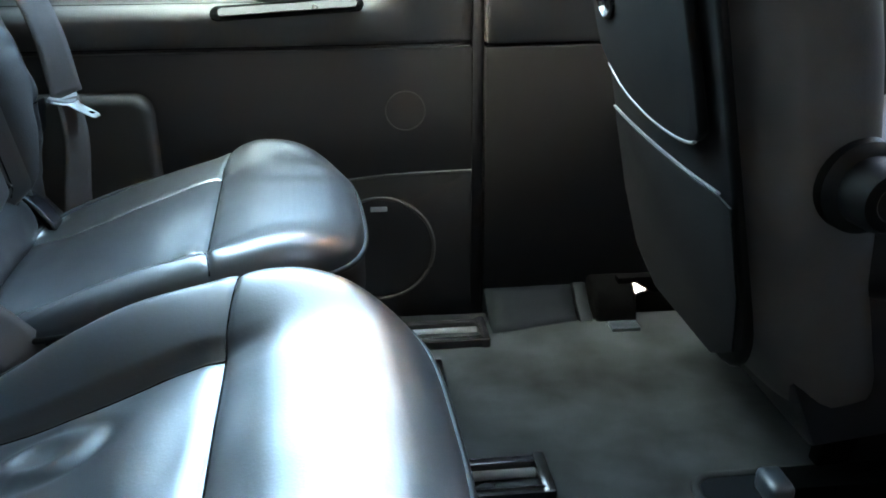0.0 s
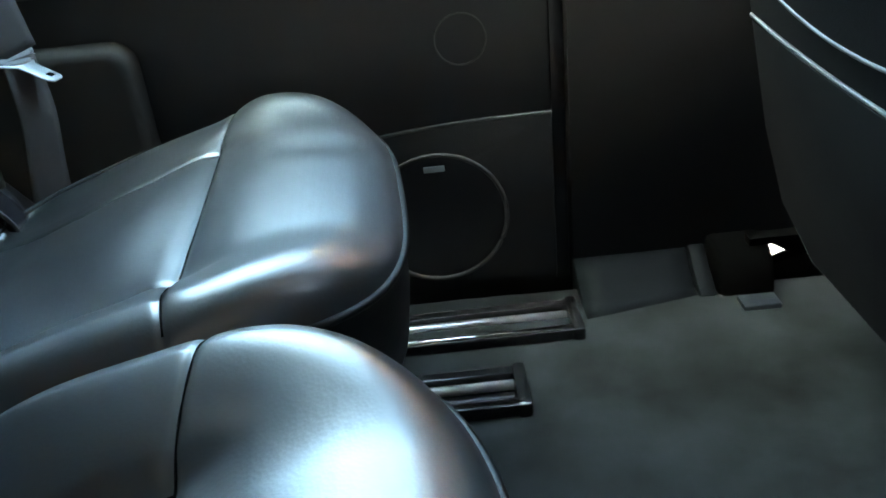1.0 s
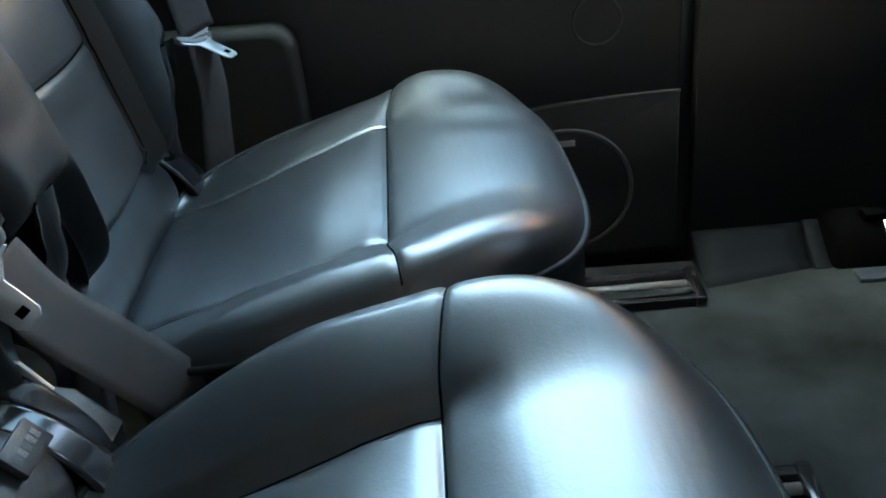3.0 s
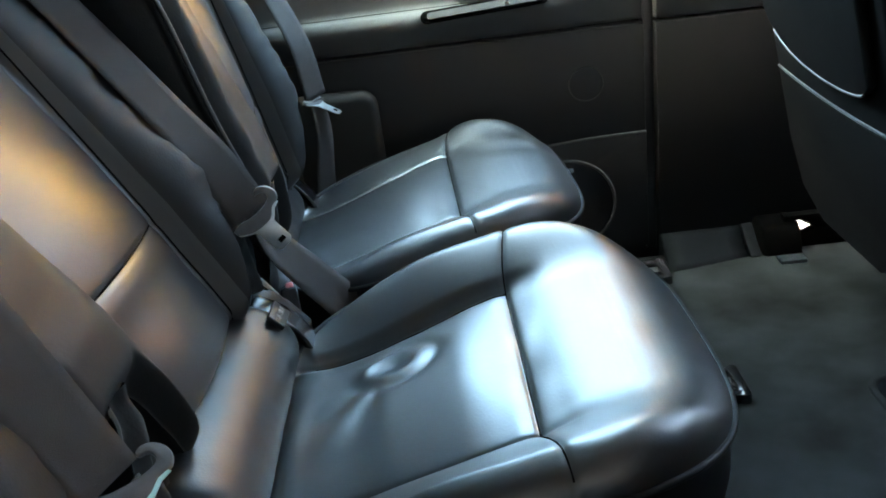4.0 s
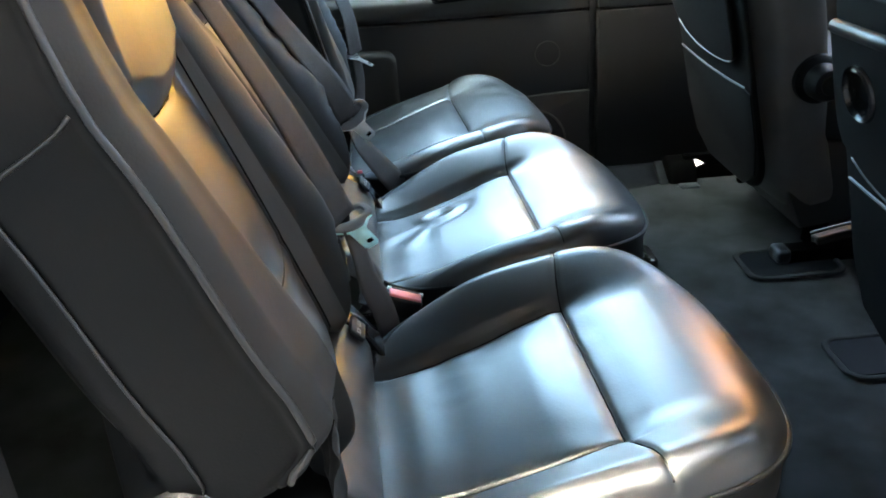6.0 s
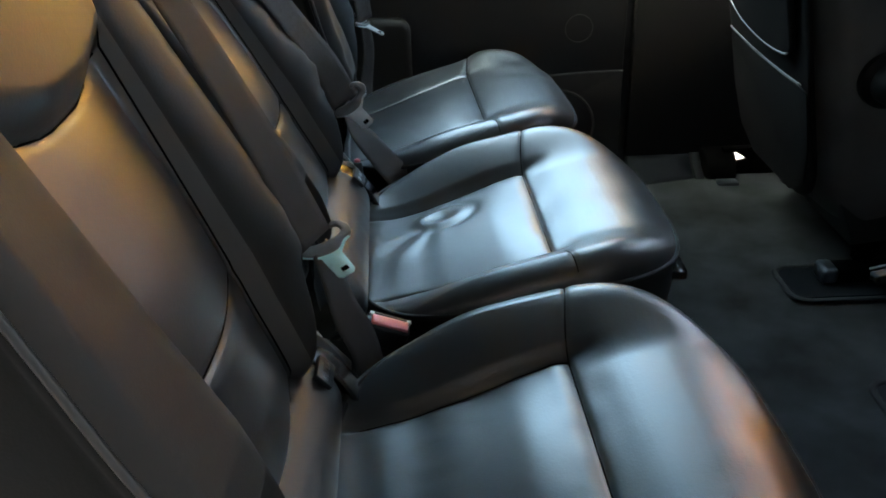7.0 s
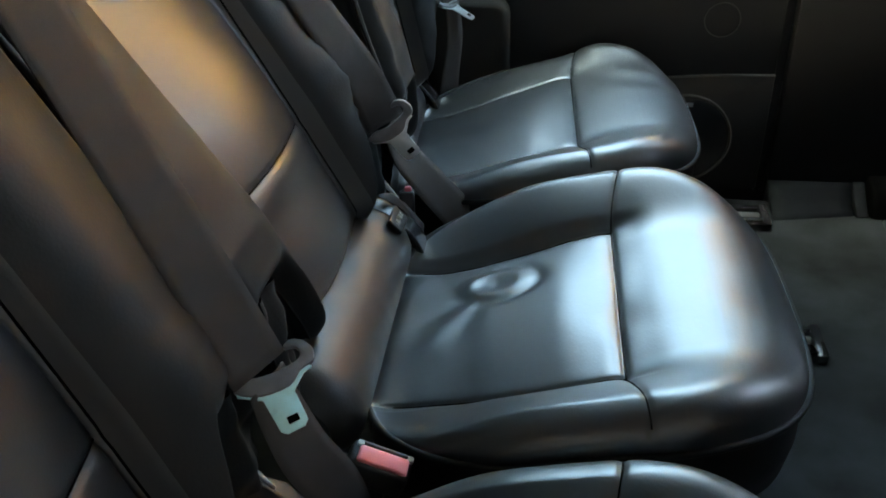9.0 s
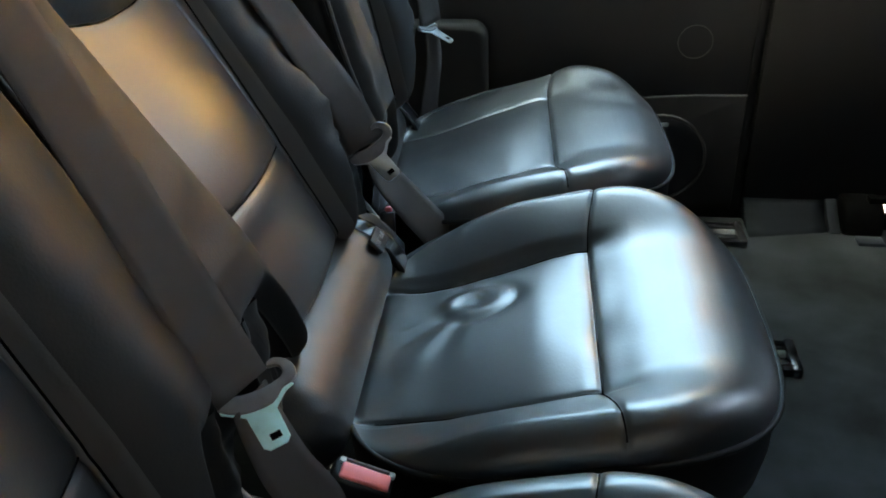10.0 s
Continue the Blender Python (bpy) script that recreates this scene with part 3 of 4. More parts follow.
        # a ring round a pit, open towards the rear, a crescent fold before it and creases that run off it
        z += s * (0.0034 * gauss(q - 0.024, 0.009) * (0.75 - 0.25 * np.cos(th)) - 0.0016 * gauss(np.hypot(px - 0.004, py), 0.010))
        z -= s * 0.0024 * gauss(q - 0.043, 0.008) * (0.5 + 0.5 * np.cos(th + 0.4))
        away = np.angle(np.exp(1j * (th + 2.25)))
        z += s * 0.0011 * np.sin(11 * away + 0.6) * gauss(away, 0.55) * gauss(q - 0.085, 0.040)
    return z


def cushion_meshes(seed, dimple, flat=0.0):
    n = 290
    a, b, r = squircle(n, 3.4, 3.6)
    x, y = cushion_form(a, b)
    z = cushion_height(x, y, r, seed, dimple, flat)
    verts = np.stack([x, y, z], -1).reshape(-1, 3)
    cover = mesh("cushion_cover", verts, grid_faces(n, n), LEATHER)
    idx = np.arange(n * n).reshape(n, n)
    loop = np.concatenate([idx[0, :-1], idx[:-1, -1], idx[-1, :0:-1], idx[:0:-1, 0]])
    rim = verts[loop][::3]
    pipe = tube("piping", [(p[0] * 1.004, p[1] * 1.004, p[2] - 0.001) for p in rim], 0.0034, LEATHER_SIDE, closed=True, sides=8)
    m = len(rim)
    sv, sf = [], []
    rings = [(1.0, 0.0), (0.982, -0.006), (0.992, -0.016), (0.995, -0.05), (0.975, -0.085), (0.90, -0.10), (0.5, -0.105)]
    for s, dz in rings:
        for p in rim:
            cx = (XB + XF) / 2
            sv.append((cx + (p[0] - cx) * s, p[1] * s, p[2] + dz - 0.001))
    for i in range(len(rings) - 1):
        for k in range(m):
            sf.append((i * m + k, (i + 1) * m + k, (i + 1) * m + (k + 1) % m, i * m + (k + 1) % m))
    sf.append(tuple(range((len(rings) - 1) * m, len(rings) * m)))
    side = mesh("cushion_side", sv, sf, LEATHER_SIDE)
    # sewn lines: the cross seam and the two pleats
    def on_top(px, py):
        k = np.argmin((verts[:, 0] - px) ** 2 + (verts[:, 1] - py) ** 2)
        return (px, py, verts[k, 2] + 0.0001)
    cross = [on_top(SEAM + 0.012 * float(step(abs(v), 0.14, 0.24)), v) for v in np.linspace(-0.226, 0.226, 60)]
    lines = [tube("seam", smooth_path(cross, 2), 0.0009, MATT, sides=6)]
    for sy in (-1, 1):
        pl = [on_top(u, sy * (0.130 - 0.012 * float(step(-u, 0.0, 0.2)))) for u in np.linspace(-0.205, SEAM, 40)]
        lines.append(tube("seam", smooth_path(pl, 2), 0.0008, MATT, sides=6))
    return cover, pipe, side, lines


def back_front(u, v, seed):
    """How far the backrest's front stands out from its plane at u across and v up."""
    au = np.abs(u)
    rise = np.clip((au - 0.107) / 0.050, 0, 1)
    ramp = np.sqrt(np.clip(1 - (1 - rise) ** 2, 0, 1))
    w = 0.036 + (0.058 - 0.034 * np.clip((v - 0.14) / 0.24, 0, 1)) * ramp + np.where(u < 0, 0.017 * step(v, 0.15, 0.36) - 0.005, -0.015) * step(au, 0.150, 0.225) + 0.006 * gauss(u, 0.075) * (1 - step(v, 0.30, 0.40))
    w += (0.010 * gauss(v - 0.04, 0.06) + 0.012 * gauss(v - 0.185, 0.085)) * np.clip(1 - (au / 0.112) ** 2, 0, 1)
    zone = 1 - step(au, 0.215, 0.232)
    pl = au - 0.107
    w -= 0.0024 * gauss(pl, 0.0030) * (1 - step(v, 0.44, 0.48))
    # seam under the centre panel, and the shoulder panel that bulges out above its bowed lower edge
    w -= 0.0030 * gauss(v - 0.135, 0.0032) * (1 - step(au, 0.102, 0.110))
    w += 0.0022 * gauss(v - 0.118, 0.014) * (1 - step(au, 0.095, 0.108))
    bow = 0.337 + 0.024 * step(au, 0.02, 0.14)
    inner = 1 - step(au, 0.104, 0.112)
    w -= 0.0035 * gauss(v - bow, 0.0040) * inner
    w += (0.011 * step(v - bow, -0.006, 0.030) + 0.15 * np.clip(v - bow, 0, 0.12)) * (1 - step(v, 0.45, 0.53)) * inner
    # the centre panel draws back below the shoulder
    w -= 0.008 * np.clip((v - 0.15) / 0.185, 0, 1) ** 1.2 * (1 - step(v - bow, -0.004, 0.030)) * (1 - step(au, 0.100, 0.108))
    rip = soft_noise(u, v * 2.2, seed, 42) * 0.0008 + soft_noise(u * 0.6, v * 2.5, seed + 1, 75) * 0.0004
    fold = np.sin(46 * (v * 1.0 + 0.9 * au) + 1.8 * soft_noise(u, v, seed + 4, 14)) * np.clip(0.4 + soft_noise(u, v, seed + 5, 11), 0, 1)
    w += (0.5 if seed > 30 else 2.0) * (0.0011 * fold + 1.2 * rip) * step(au, 0.12, 0.15) * (1 - step(au, 0.19, 0.222)) * (0.3 + 0.7 * (u > 0)) + rip * 0.10 * (1 - step(au, 0.19, 0.22))
    # gathers above the bolster's foot
    w += (0.0006 if seed > 30 else 0.0022) * np.sin(95 * v + 30 * au + seed) * gauss(v - 0.145, 0.03) * step(au, 0.14, 0.17) * (1 - step(au, 0.21, 0.23))
    return w


def backrest_meshes(seed, top=0.54):
    nu, nv = 171, 190
    half = 0.228
    s, t = np.linspace(-1, 1, nu), np.linspace(0, 1, nv)
    S, T = np.meshgrid(s, t, indexing="ij")
    U = S * half
    foot = -0.02 + 0.098 * step(np.abs(U), 0.110, 0.150) - 0.010 * step(np.abs(U), 0.19, 0.235)
    V = foot + (top - foot) * T
    W = back_front(U, V, seed)
    # roll the top and the foot back, round the outer edge
    W = W - 0.055 * step(V, top - 0.05, top) ** 2 - 0.034 * (1 - step(V - foot, 0.0, 0.038)) ** 2
    W = W - 0.016 * np.clip((np.abs(S) - 0.93) / 0.07, 0, 1) ** 2
    U = U * (1 - 0.13 * step(V, 0.40, top))
    verts = np.stack([W, U, V], -1).reshape(-1, 3)
    front = mesh("backrest_cover", verts, grid_faces(nu, nv), LEATHER_BACK)
    # bolsters take the copy that leaves out the ochre reflection
    front.materials.append(LEATHER_NO_SHEEN)
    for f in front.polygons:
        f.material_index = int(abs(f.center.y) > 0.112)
    # side panels and back: a shell from the front's border to the rear
    idx = np.arange(nu * nv).reshape(nu, nv)
    loop = np.concatenate([idx[0, :-1], idx[:-1, -1], idx[-1, :0:-1], idx[:0:-1, 0]])
    rim = verts[loop]
    m = len(rim)
    sv, sf = [], []
    rings = [(0, 1.0), (-0.004, 0.995), (-0.007, 1.003), (-0.012, 1.003), (-0.015, 0.996), (-0.018, 1.004), (-0.05, 1.014), (-0.090, 1.012), (-0.095, 1.004), (-0.100, 1.008), (-0.125, 0.985), (-0.14, 0.90), (-0.145, 0.5)]
    mid = 0.30
    for dw, k in rings:
        for p in rim:
            sv.append((p[0] + dw, p[1] * k, mid + (p[2] - mid) * k))
    for i in range(len(rings) - 1):
        for k in range(m):
            sf.append((i * m + k, (i + 1) * m + k, (i + 1) * m + (k + 1) % m, i * m + (k + 1) % m))
    sf.append(tuple(range((len(rings) - 1) * m, len(rings) * m)))
    side = mesh("backrest_side", sv, sf, LEATHER_SIDE)
    left = [(p[0] - 0.003, p[1] * 1.004, p[2]) for p in verts[idx[0, ::3]]]
    right = [(p[0] - 0.003, p[1] * 1.004, p[2]) for p in verts[idx[-1, ::3]]]
    seams = [tube("side_seam", [(p[0] - 0.097, p[1] * 1.014, 0.30 + (p[2] - 0.30) * 1.010) for p in verts[idx[0, 8:-8:4]]], 0.0016, LEATHER_BACK)]
    for sy in (-1, 1):
        q = [(w, sy * 0.2335, v) for w, v in ((0.045, 0.394), (0.03, 0.387), (-0.02, 0.376), (-0.06, 0.370))]
        seams.append(tube("shoulder_seam", smooth_path(q, 6), 0.0018, LEATHER_BACK))
    # sewn lines: the pleats beside the centre panel, the seam below it and the shoulder panel's bowed edge
    def on_front(pu, pv):
        k = np.argmin((verts[:, 1] - pu) ** 2 + (verts[:, 2] - pv) ** 2)
        return (verts[k, 0] + 0.0002, pu, pv)
    runs = [[on_front(sy * 0.107, v) for v in np.linspace(0.0, 0.40, 40)] for sy in (-1, 1)]
    runs.append([on_front(u, 0.135) for u in np.linspace(-0.105, 0.105, 24)])
    runs.append([on_front(u, 0.337 + 0.024 * float(step(abs(u), 0.02, 0.14))) for u in np.linspace(-0.105, 0.105, 24)])
    seams += [tube("panel_seam", run, 0.0010, MATT, sides=6) for run in runs]
    return front, side, tube("piping", left, 0.0032, LEATHER_BACK), tube("piping", right, 0.0032, LEATHER_BACK), seams


def pillow(name, sx, sy, sz, mat, n=40, p=3.2):
    """A rounded cushion: a superellipsoid."""
    verts, faces = [], []
    for i in range(n + 1):
        f = -math.pi / 2 + math.pi * i / n
        for j in range(2 * n):
            g = math.pi * j / n
            def sp(c, e):
                return math.copysign(abs(c) ** e, c)
            e = 2 / p
            verts.append((sx * sp(math.cos(f), e) * sp(math.cos(g), e), sy * sp(math.cos(f), e) * sp(math.sin(g), e), sz * sp(math.sin(f), e)))
    m = 2 * n
    for i in range(n):
        for j in range(m):
            faces.append((i * m + j, i * m + (j + 1) % m, (i + 1) * m + (j + 1) % m, (i + 1) * m + j))
    tmp = mesh(name, verts, faces, mat)
    bm = bmesh.new()
    bm.from_mesh(tmp)
    bpy.data.meshes.remove(tmp)
    bmesh.ops.remove_doubles(bm, verts=bm.verts, dist=1e-5)
    return from_bm(name, bm, mat)


def rear_seat(x, y, turned, lean, foot, seed, label, dimple=None, flat=0.0, twist=0.0):
    """A single rear seat. foot: where its backrest's plane meets the height 0.29."""
    seat = thing("rear_seat", label, "car seat", m=pose(x, y, 0, 0, 0, turned), group="rear row seats")
    cover, pipe, side, lines = cushion_meshes(seed, dimple, flat)
    cu = part("cushion", cover, seat, "smooth black leather cushion with stitched seams")
    part("cushion_piping", pipe, cu)
    part("cushion_side", side, cu, "matt black cushion side")
    for line in lines:
        part("seam", line, cu, "dark stitched seam")
    # the rear roll of the cushion
    n, m = 40, 60
    rv = []
    for i in range(n):
        w = radians(-60 + 250 * i / (n - 1))
        for j in range(m):
            s = -1 + 2 * j / (m - 1)
            r = 0.058 * (1 - 0.35 * max(0, (abs(s) - 0.8) / 0.2) ** 2) + 0.0006 * noise.noise(Vector((s * 7, w, seed)))
            rv.append((-0.298 + r * 1.32 * math.cos(w), -0.012 + s * 0.178, 0.250 + r * 1.02 * math.sin(w)))
    part("cushion_roll", mesh("cushion_roll", rv, grid_faces(n, m), LEATHER_ROLL), seat, "rolled rear edge of the cushion")
    base = thing("seat_base", "", "", (0, 0, 0))
    base.parent = seat
    base["label"] = "black metal and plastic seat frame"
    for sy in (-1, 1):
        part("side_rail", slab("side_rail", (-0.22, sy * 0.17 - 0.02, 0.015), (0.14, sy * 0.17 + 0.02, 0.05), PLASTIC, 0.006), base)
        part("leg", slab("leg", (0.06, sy * 0.17 - 0.015, 0.04), (0.12, sy * 0.17 + 0.015, 0.165), PLASTIC, 0.006), base)
        part("leg", slab("leg", (-0.21, sy * 0.17 - 0.015, 0.04), (-0.15, sy * 0.17 + 0.015, 0.165), PLASTIC, 0.006), base)
    m4 = pose(foot, 0, 0.29, 0, 0, twist) @ pose(0, 0, 0, 0, -lean, 0)
    front, shell, lp, rp, seams = backrest_meshes(seed + 20)
    back = part("backrest", front, seat, "black leather backrest with raised bolsters", m4)
    part("backrest_side", shell, back, "black side panel")
    part("piping", lp, back)
    part("piping", rp, back)
    for sm in seams:
        part(sm.name.split(".")[0], sm, back)
    for sy in (-1, 1):
        gv = []
        for i in range(26):
            for j in range(30):
                a, b = i / 25, j / 29
                g = 0.0050 * math.sin(17 * a + 4 * b + 2.2 * noise.noise(Vector((a * 3, b * 3, seed)))) + 0.004 * noise.noise(Vector((a * 5, b * 7, seed + 4)))
                gv.append((0.012 + 0.070 * min(1.0, 1.7 * a) * (0.35 + 0.65 * b) + g, sy * (0.122 + 0.090 * a), -0.035 + 0.130 * b))
        part("gathered_cloth", mesh("gathered_cloth", gv, grid_faces(26, 30), LEATHER_NO_SHEEN), back, "gathered black leather below the bolster")
    tall = lean < 15
    hr = part("headrest", pillow("headrest", *((0.058, 0.14, 0.11) if tall else (0.066, 0.150, 0.115)), LEATHER_BACK), seat, "thick black leather headrest", m4 @ (pose(0.050, 0, 0.56) if tall else pose(0.046, 0, 0.557)))
    seam = [(0.058 if tall else 0.066, 0.10 * math.sin(a), 0.075 * math.cos(a)) for a in np.linspace(0, 2 * math.pi, 40, endpoint=False)]
    part("seam", tube("seam", seam, 0.0012, LEATHER_SIDE, closed=True), hr)
    for sy in (-1, 1):
        part("headrest_post", tube("headrest_post", [(-0.06, sy * 0.05, -0.13), (-0.045, sy * 0.05, -0.04)], 0.006, CHROME), hr, "chrome post")
    # recliner covers
    if y > 0.5:
        return seat
    rc = part("recliner_cover", lathe("recliner_cover", [(0.0, 0.026), (0.040, 0.024), (0.052, 0.014), (0.056, 0.0)], PLASTIC, 28), seat, "round black hinge cover", pose(foot - 0.07, -0.222, 0.315, 0, 0, 180))
    part("screw", lathe("screw", [(0.0, 0.029), (0.008, 0.028), (0.008, 0.02)], PLASTIC_GLOSS, 12), rc)
    return seat


rear_seat(-0.001, 1.210, 3.7, 11.0, -0.272, 3, "black leather rear seat beside the closed door", None, 0.35)
rear_seat(0.055, 0.749, 2.2, 26.0, -0.314, 7, "black leather middle rear seat with a puckered dimple in its cushion", (-0.116, 0.066, 1.0), twist=-1.5)
rear_seat(0.048, 0.260, 2.0, 18.5, -0.302, 12, "black leather rear seat at the open door, creased cushion", (-0.13, 0.05, 0.08))

# ---- seat belts ----


def seat_belt(shift, line, across, tongue, turn, end, label, plate=STEEL):
    """A belt that hangs in front of a backrest, with its tongue."""
    line, end, tongue = [Vector(p) + Vector(shift) for p in line], [Vector(p) + Vector(shift) for p in end], Vector(tongue) + Vector(shift)
    b = thing("seat_belt", label, "seat belt", line[0], group="rear seat belts")
    o = Vector(line[0])
    pts = [Vector(p) - o for p in smooth_path(line, 10)]
    part("webbing", ribbon("webbing", pts, across, 0.048, 0.0016, WEBBING), b, "dark grey woven webbing")
    low = [Vector(p) - o for p in smooth_path(end, 10)]
    part("lap_webbing", ribbon("lap_webbing", low, across, 0.048, 0.0016, WEBBING), b, "dark lower webbing")
    grip = [(-0.050, 0.034), (-0.049, 0.022), (-0.022, 0.004), (0.018, 0.0), (0.040, 0.014), (0.060, 0.018), (0.068, 0.034), (0.062, 0.052), (0.048, 0.062), (0.036, 0.060), (0.034, 0.053), (0.046, 0.050), (0.050, 0.040), (0.044, 0.031), (0.020, 0.027), (-0.010, 0.030), (-0.030, 0.036)]
    t = part("tongue", prism("tongue", [(p.y, p.z) for p in smooth_path([(0, a, c) for a, c in grip + grip[:1]], 3)[:-1]], 0.011, GRIP, "x", 0.003, 2), b, "grey plastic tongue grip with a hooked guide", Matrix.Translation(Vector(tongue) - o) @ turn @ pose(-0.004, 0, 0))
    arm = [(-0.050, 0.026), (-0.050, 0.018), (-0.022, -0.002), (-0.019, -0.053), (-0.012, -0.060), (0.013, -0.060), (0.020, -0.053), (0.021, -0.008), (0.042, 0.009), (0.056, 0.013), (0.050, 0.022), (0.0, 0.010)]
    bl = part("blade", prism("blade", arm, 0.0034, plate, "x", 0.0010, 2), t, "metal latch blade", pose(0.0035, 0, 0))
    # blade is solid; a black block paints the dark of its hole
    part("blade_hole_dark", box("blade_hole_dark", 0.0045, 0.016, 0.011, MATT, (0.0017, 0.003, -0.044), 0.001), bl)
    return b


TONGUE = Matrix(((0.220, 0.840, -0.660, 0), (-0.424, 0.540, 0.590, 0), (0.878, 0.050, 0.450, 0), (0, 0, 0, 1)))
seat_belt((0.054, -0.047, 0.010), [(-0.474, 0.567, 0.83), (-0.426, 0.552, 0.75), (-0.342, 0.522, 0.60), (-0.292, 0.507, 0.50), (-0.251, 0.502, 0.396)], ((0.15, 1, 0), (0.6, 0.8, -0.1)),
          (-0.2366, 0.4948, 0.383), TONGUE @ Matrix.Scale(0.54, 4), [(-0.248, 0.505, 0.385), (-0.238, 0.502, 0.350), (-0.230, 0.514, 0.30), (-0.214, 0.532, 0.24), (-0.205, 0.54, 0.17)],
          "dark grey seat belt with a pale tongue, hanging unbuckled", BLADE_SKY_TINT)
TONGUE_MID = Matrix(((0.144, 0.772, -0.619, 0), (-0.983, 0.181, 0.0, 0), (0.112, 0.609, 0.785, 0), (0, 0, 0, 1)))
seat_belt((0.029, -0.041, 0.008), [(-0.482, 0.962, 0.78), (-0.400, 0.958, 0.672), (-0.288, 0.950, 0.507), (-0.252, 0.946, 0.450), (-0.228, 0.945, 0.394)], ((0.15, 1, 0), (0.7, 0.45, 0.45)),
          (-0.214, 0.935, 0.384), TONGUE_MID @ Matrix.Scale(0.54, 4), [(-0.232, 0.982, 0.378), (-0.216, 0.985, 0.335), (-0.186, 1.000, 0.285), (-0.152, 1.012, 0.23), (-0.140, 1.015, 0.17)],
          "dark grey seat belt with a steel tongue, hanging unbuckled")
TONGUE_FAR = Matrix(((0.471, 0.15, -0.87, 0), (-0.027, 0.985, 0.15, 0), (0.879, -0.05, 0.47, 0), (0, 0, 0, 1)))
seat_belt((-0.002, -0.042, 0.006), [(-0.30, 1.44, 0.80), (-0.250, 1.448, 0.62), (-0.205, 1.452, 0.492), (-0.194, 1.466, 0.392)], ((0.3, 1, 0), (0.6, 0.8, 0)),
          (-0.190, 1.466, 0.380), TONGUE_FAR @ Matrix.Scale(0.62, 4), [(-0.194, 1.466, 0.388), (-0.190, 1.462, 0.33), (-0.200, 1.462, 0.26), (-0.21, 1.464, 0.18)],
          "dark grey seat belt with a steel tongue beside the door")


def buckle(at, turn, label, upright=False):
    b = thing("belt_buckle", label, "belt buckle", m=Matrix.Translation(at) @ turn, group="belt buckles")
    if upright:
        part("housing", box("housing", 0.060, 0.020, 0.026, PLASTIC, (-0.034, 0, 0), 0.004, 3), b, "black housing")
        part("button", box("button", 0.008, 0.010, 0.014, RED, (-0.002, -0.002, 0.004), 0.003, 2), b, "red release button at its end")
        part("stalk", slab("stalk", (-0.10, -0.007, -0.009), (-0.06, 0.007, 0.009), MATT, 0.003), b, "black stalk")
        return b
    part("housing", box("housing", 0.056, 0.026, 0.034, PLASTIC, (-0.002, 0.001, -0.0195), 0.005, 3), b, "black housing")
    part("button", box("button", 0.046, 0.017, 0.010, RED, (0, 0, -0.005), 0.0025, 3), b, "red release button")
    for cx in (-0.023, 0.023):
        part("corner", box("corner", 0.006, 0.006, 0.005, WHITE, (cx, 0.0095, -0.0025), 0.0015, 2), b, "pale plastic corner")
    part("rim", box("rim", 0.042, 0.0025, 0.003, PLASTIC_GREY, (0, 0.0115, -0.002), 0.0008, 1), b, "grey rim")
    part("strap", slab("strap", (-0.060, -0.010, -0.028), (-0.026, 0.010, -0.024), WEBBING, 0.001), b)
    return b


buckle((-0.130, 0.5212, 0.2575), pose(0, 0, 0, 8, 21, 1), "black belt buckle with a red button between the seats")
buckle((-0.199, 0.992, 0.272), pose(0, 0, 0, 0, -70, 100), "upright black belt buckle with a red end between the seats", True)


def hinge_bracket(at, label):
    """The black plastic arches and zinc-plated lever work at the end of a seat's rear roll."""
    h = thing("hinge_bracket", label, "seat bracket", at, group="seat brackets")
    arc = [(-0.075, 0.0, -0.005), (-0.055, 0.0, 0.030), (-0.015, 0.0, 0.042), (0.030, 0.0, 0.025), (0.062, 0.0, -0.015), (0.075, 0.0, -0.06)]
    part("arch", ribbon("arch", smooth_path(arc, 8), ((0, 1, 0.2), (0.2, 1, 0)), 0.026, 0.008, PLASTIC_GLOSS), h, "glossy black arch cover")
    part("inner_arch", ribbon("inner_arch", [p * 0.8 + Vector((-0.006, 0.026, 0.012)) for p in smooth_path(arc, 8)], ((0, 1, 0.3), (0.3, 1, 0)), 0.020, 0.006, PLASTIC), h, "black inner cover")
    part("cover", prism("cover", [(-0.06, -0.07), (0.05, -0.07), (0.055, -0.02), (0.03, 0.012), (-0.02, 0.025), (-0.055, 0.015)], 0.050, PLASTIC, "y", 0.006, 3), h, "black cover", pose(0, 0.012, 0))
    part("lever", prism("lever", [(-0.085, 0.050), (-0.070, 0.066), (-0.020, 0.044), (0.010, 0.024), (0.0, 0.012), (-0.03, 0.028)], 0.010, PLASTIC, "y", 0.003, 2), h, "black lever", pose(0, 0.045, 0.01))
    part("plate", prism("plate", [(-0.03, 0.012), (0.004, 0.0), (0.018, 0.016), (0.002, 0.040), (-0.026, 0.046)], 0.004, STEEL, "y", 0.001), h, "bare steel plate", pose(0.010, 0.036, 0.012))
    part("bolt", lathe("bolt", [(0.0, -0.006), (0.007, -0.006), (0.007, 0.004)], BRASS, 6), h, "yellow zinc bolt", pose(-0.022, 0.030, 0.048))
    part("cable", tube("cable", smooth_path([(-0.05, 0.04, 0.06), (-0.02, 0.03, 0.066), (0.02, 0.035, 0.03), (0.05, 0.04, -0.02)], 6), 0.0035, PLASTIC_GLOSS), h, "black cable")
    return h


for hx, hy in ((-0.230, 0.415), (-0.225, 0.898), (-0.280, 1.355)):
    hinge_bracket((hx, hy, 0.258), "black plastic and plated steel hinge beside a rear seat")


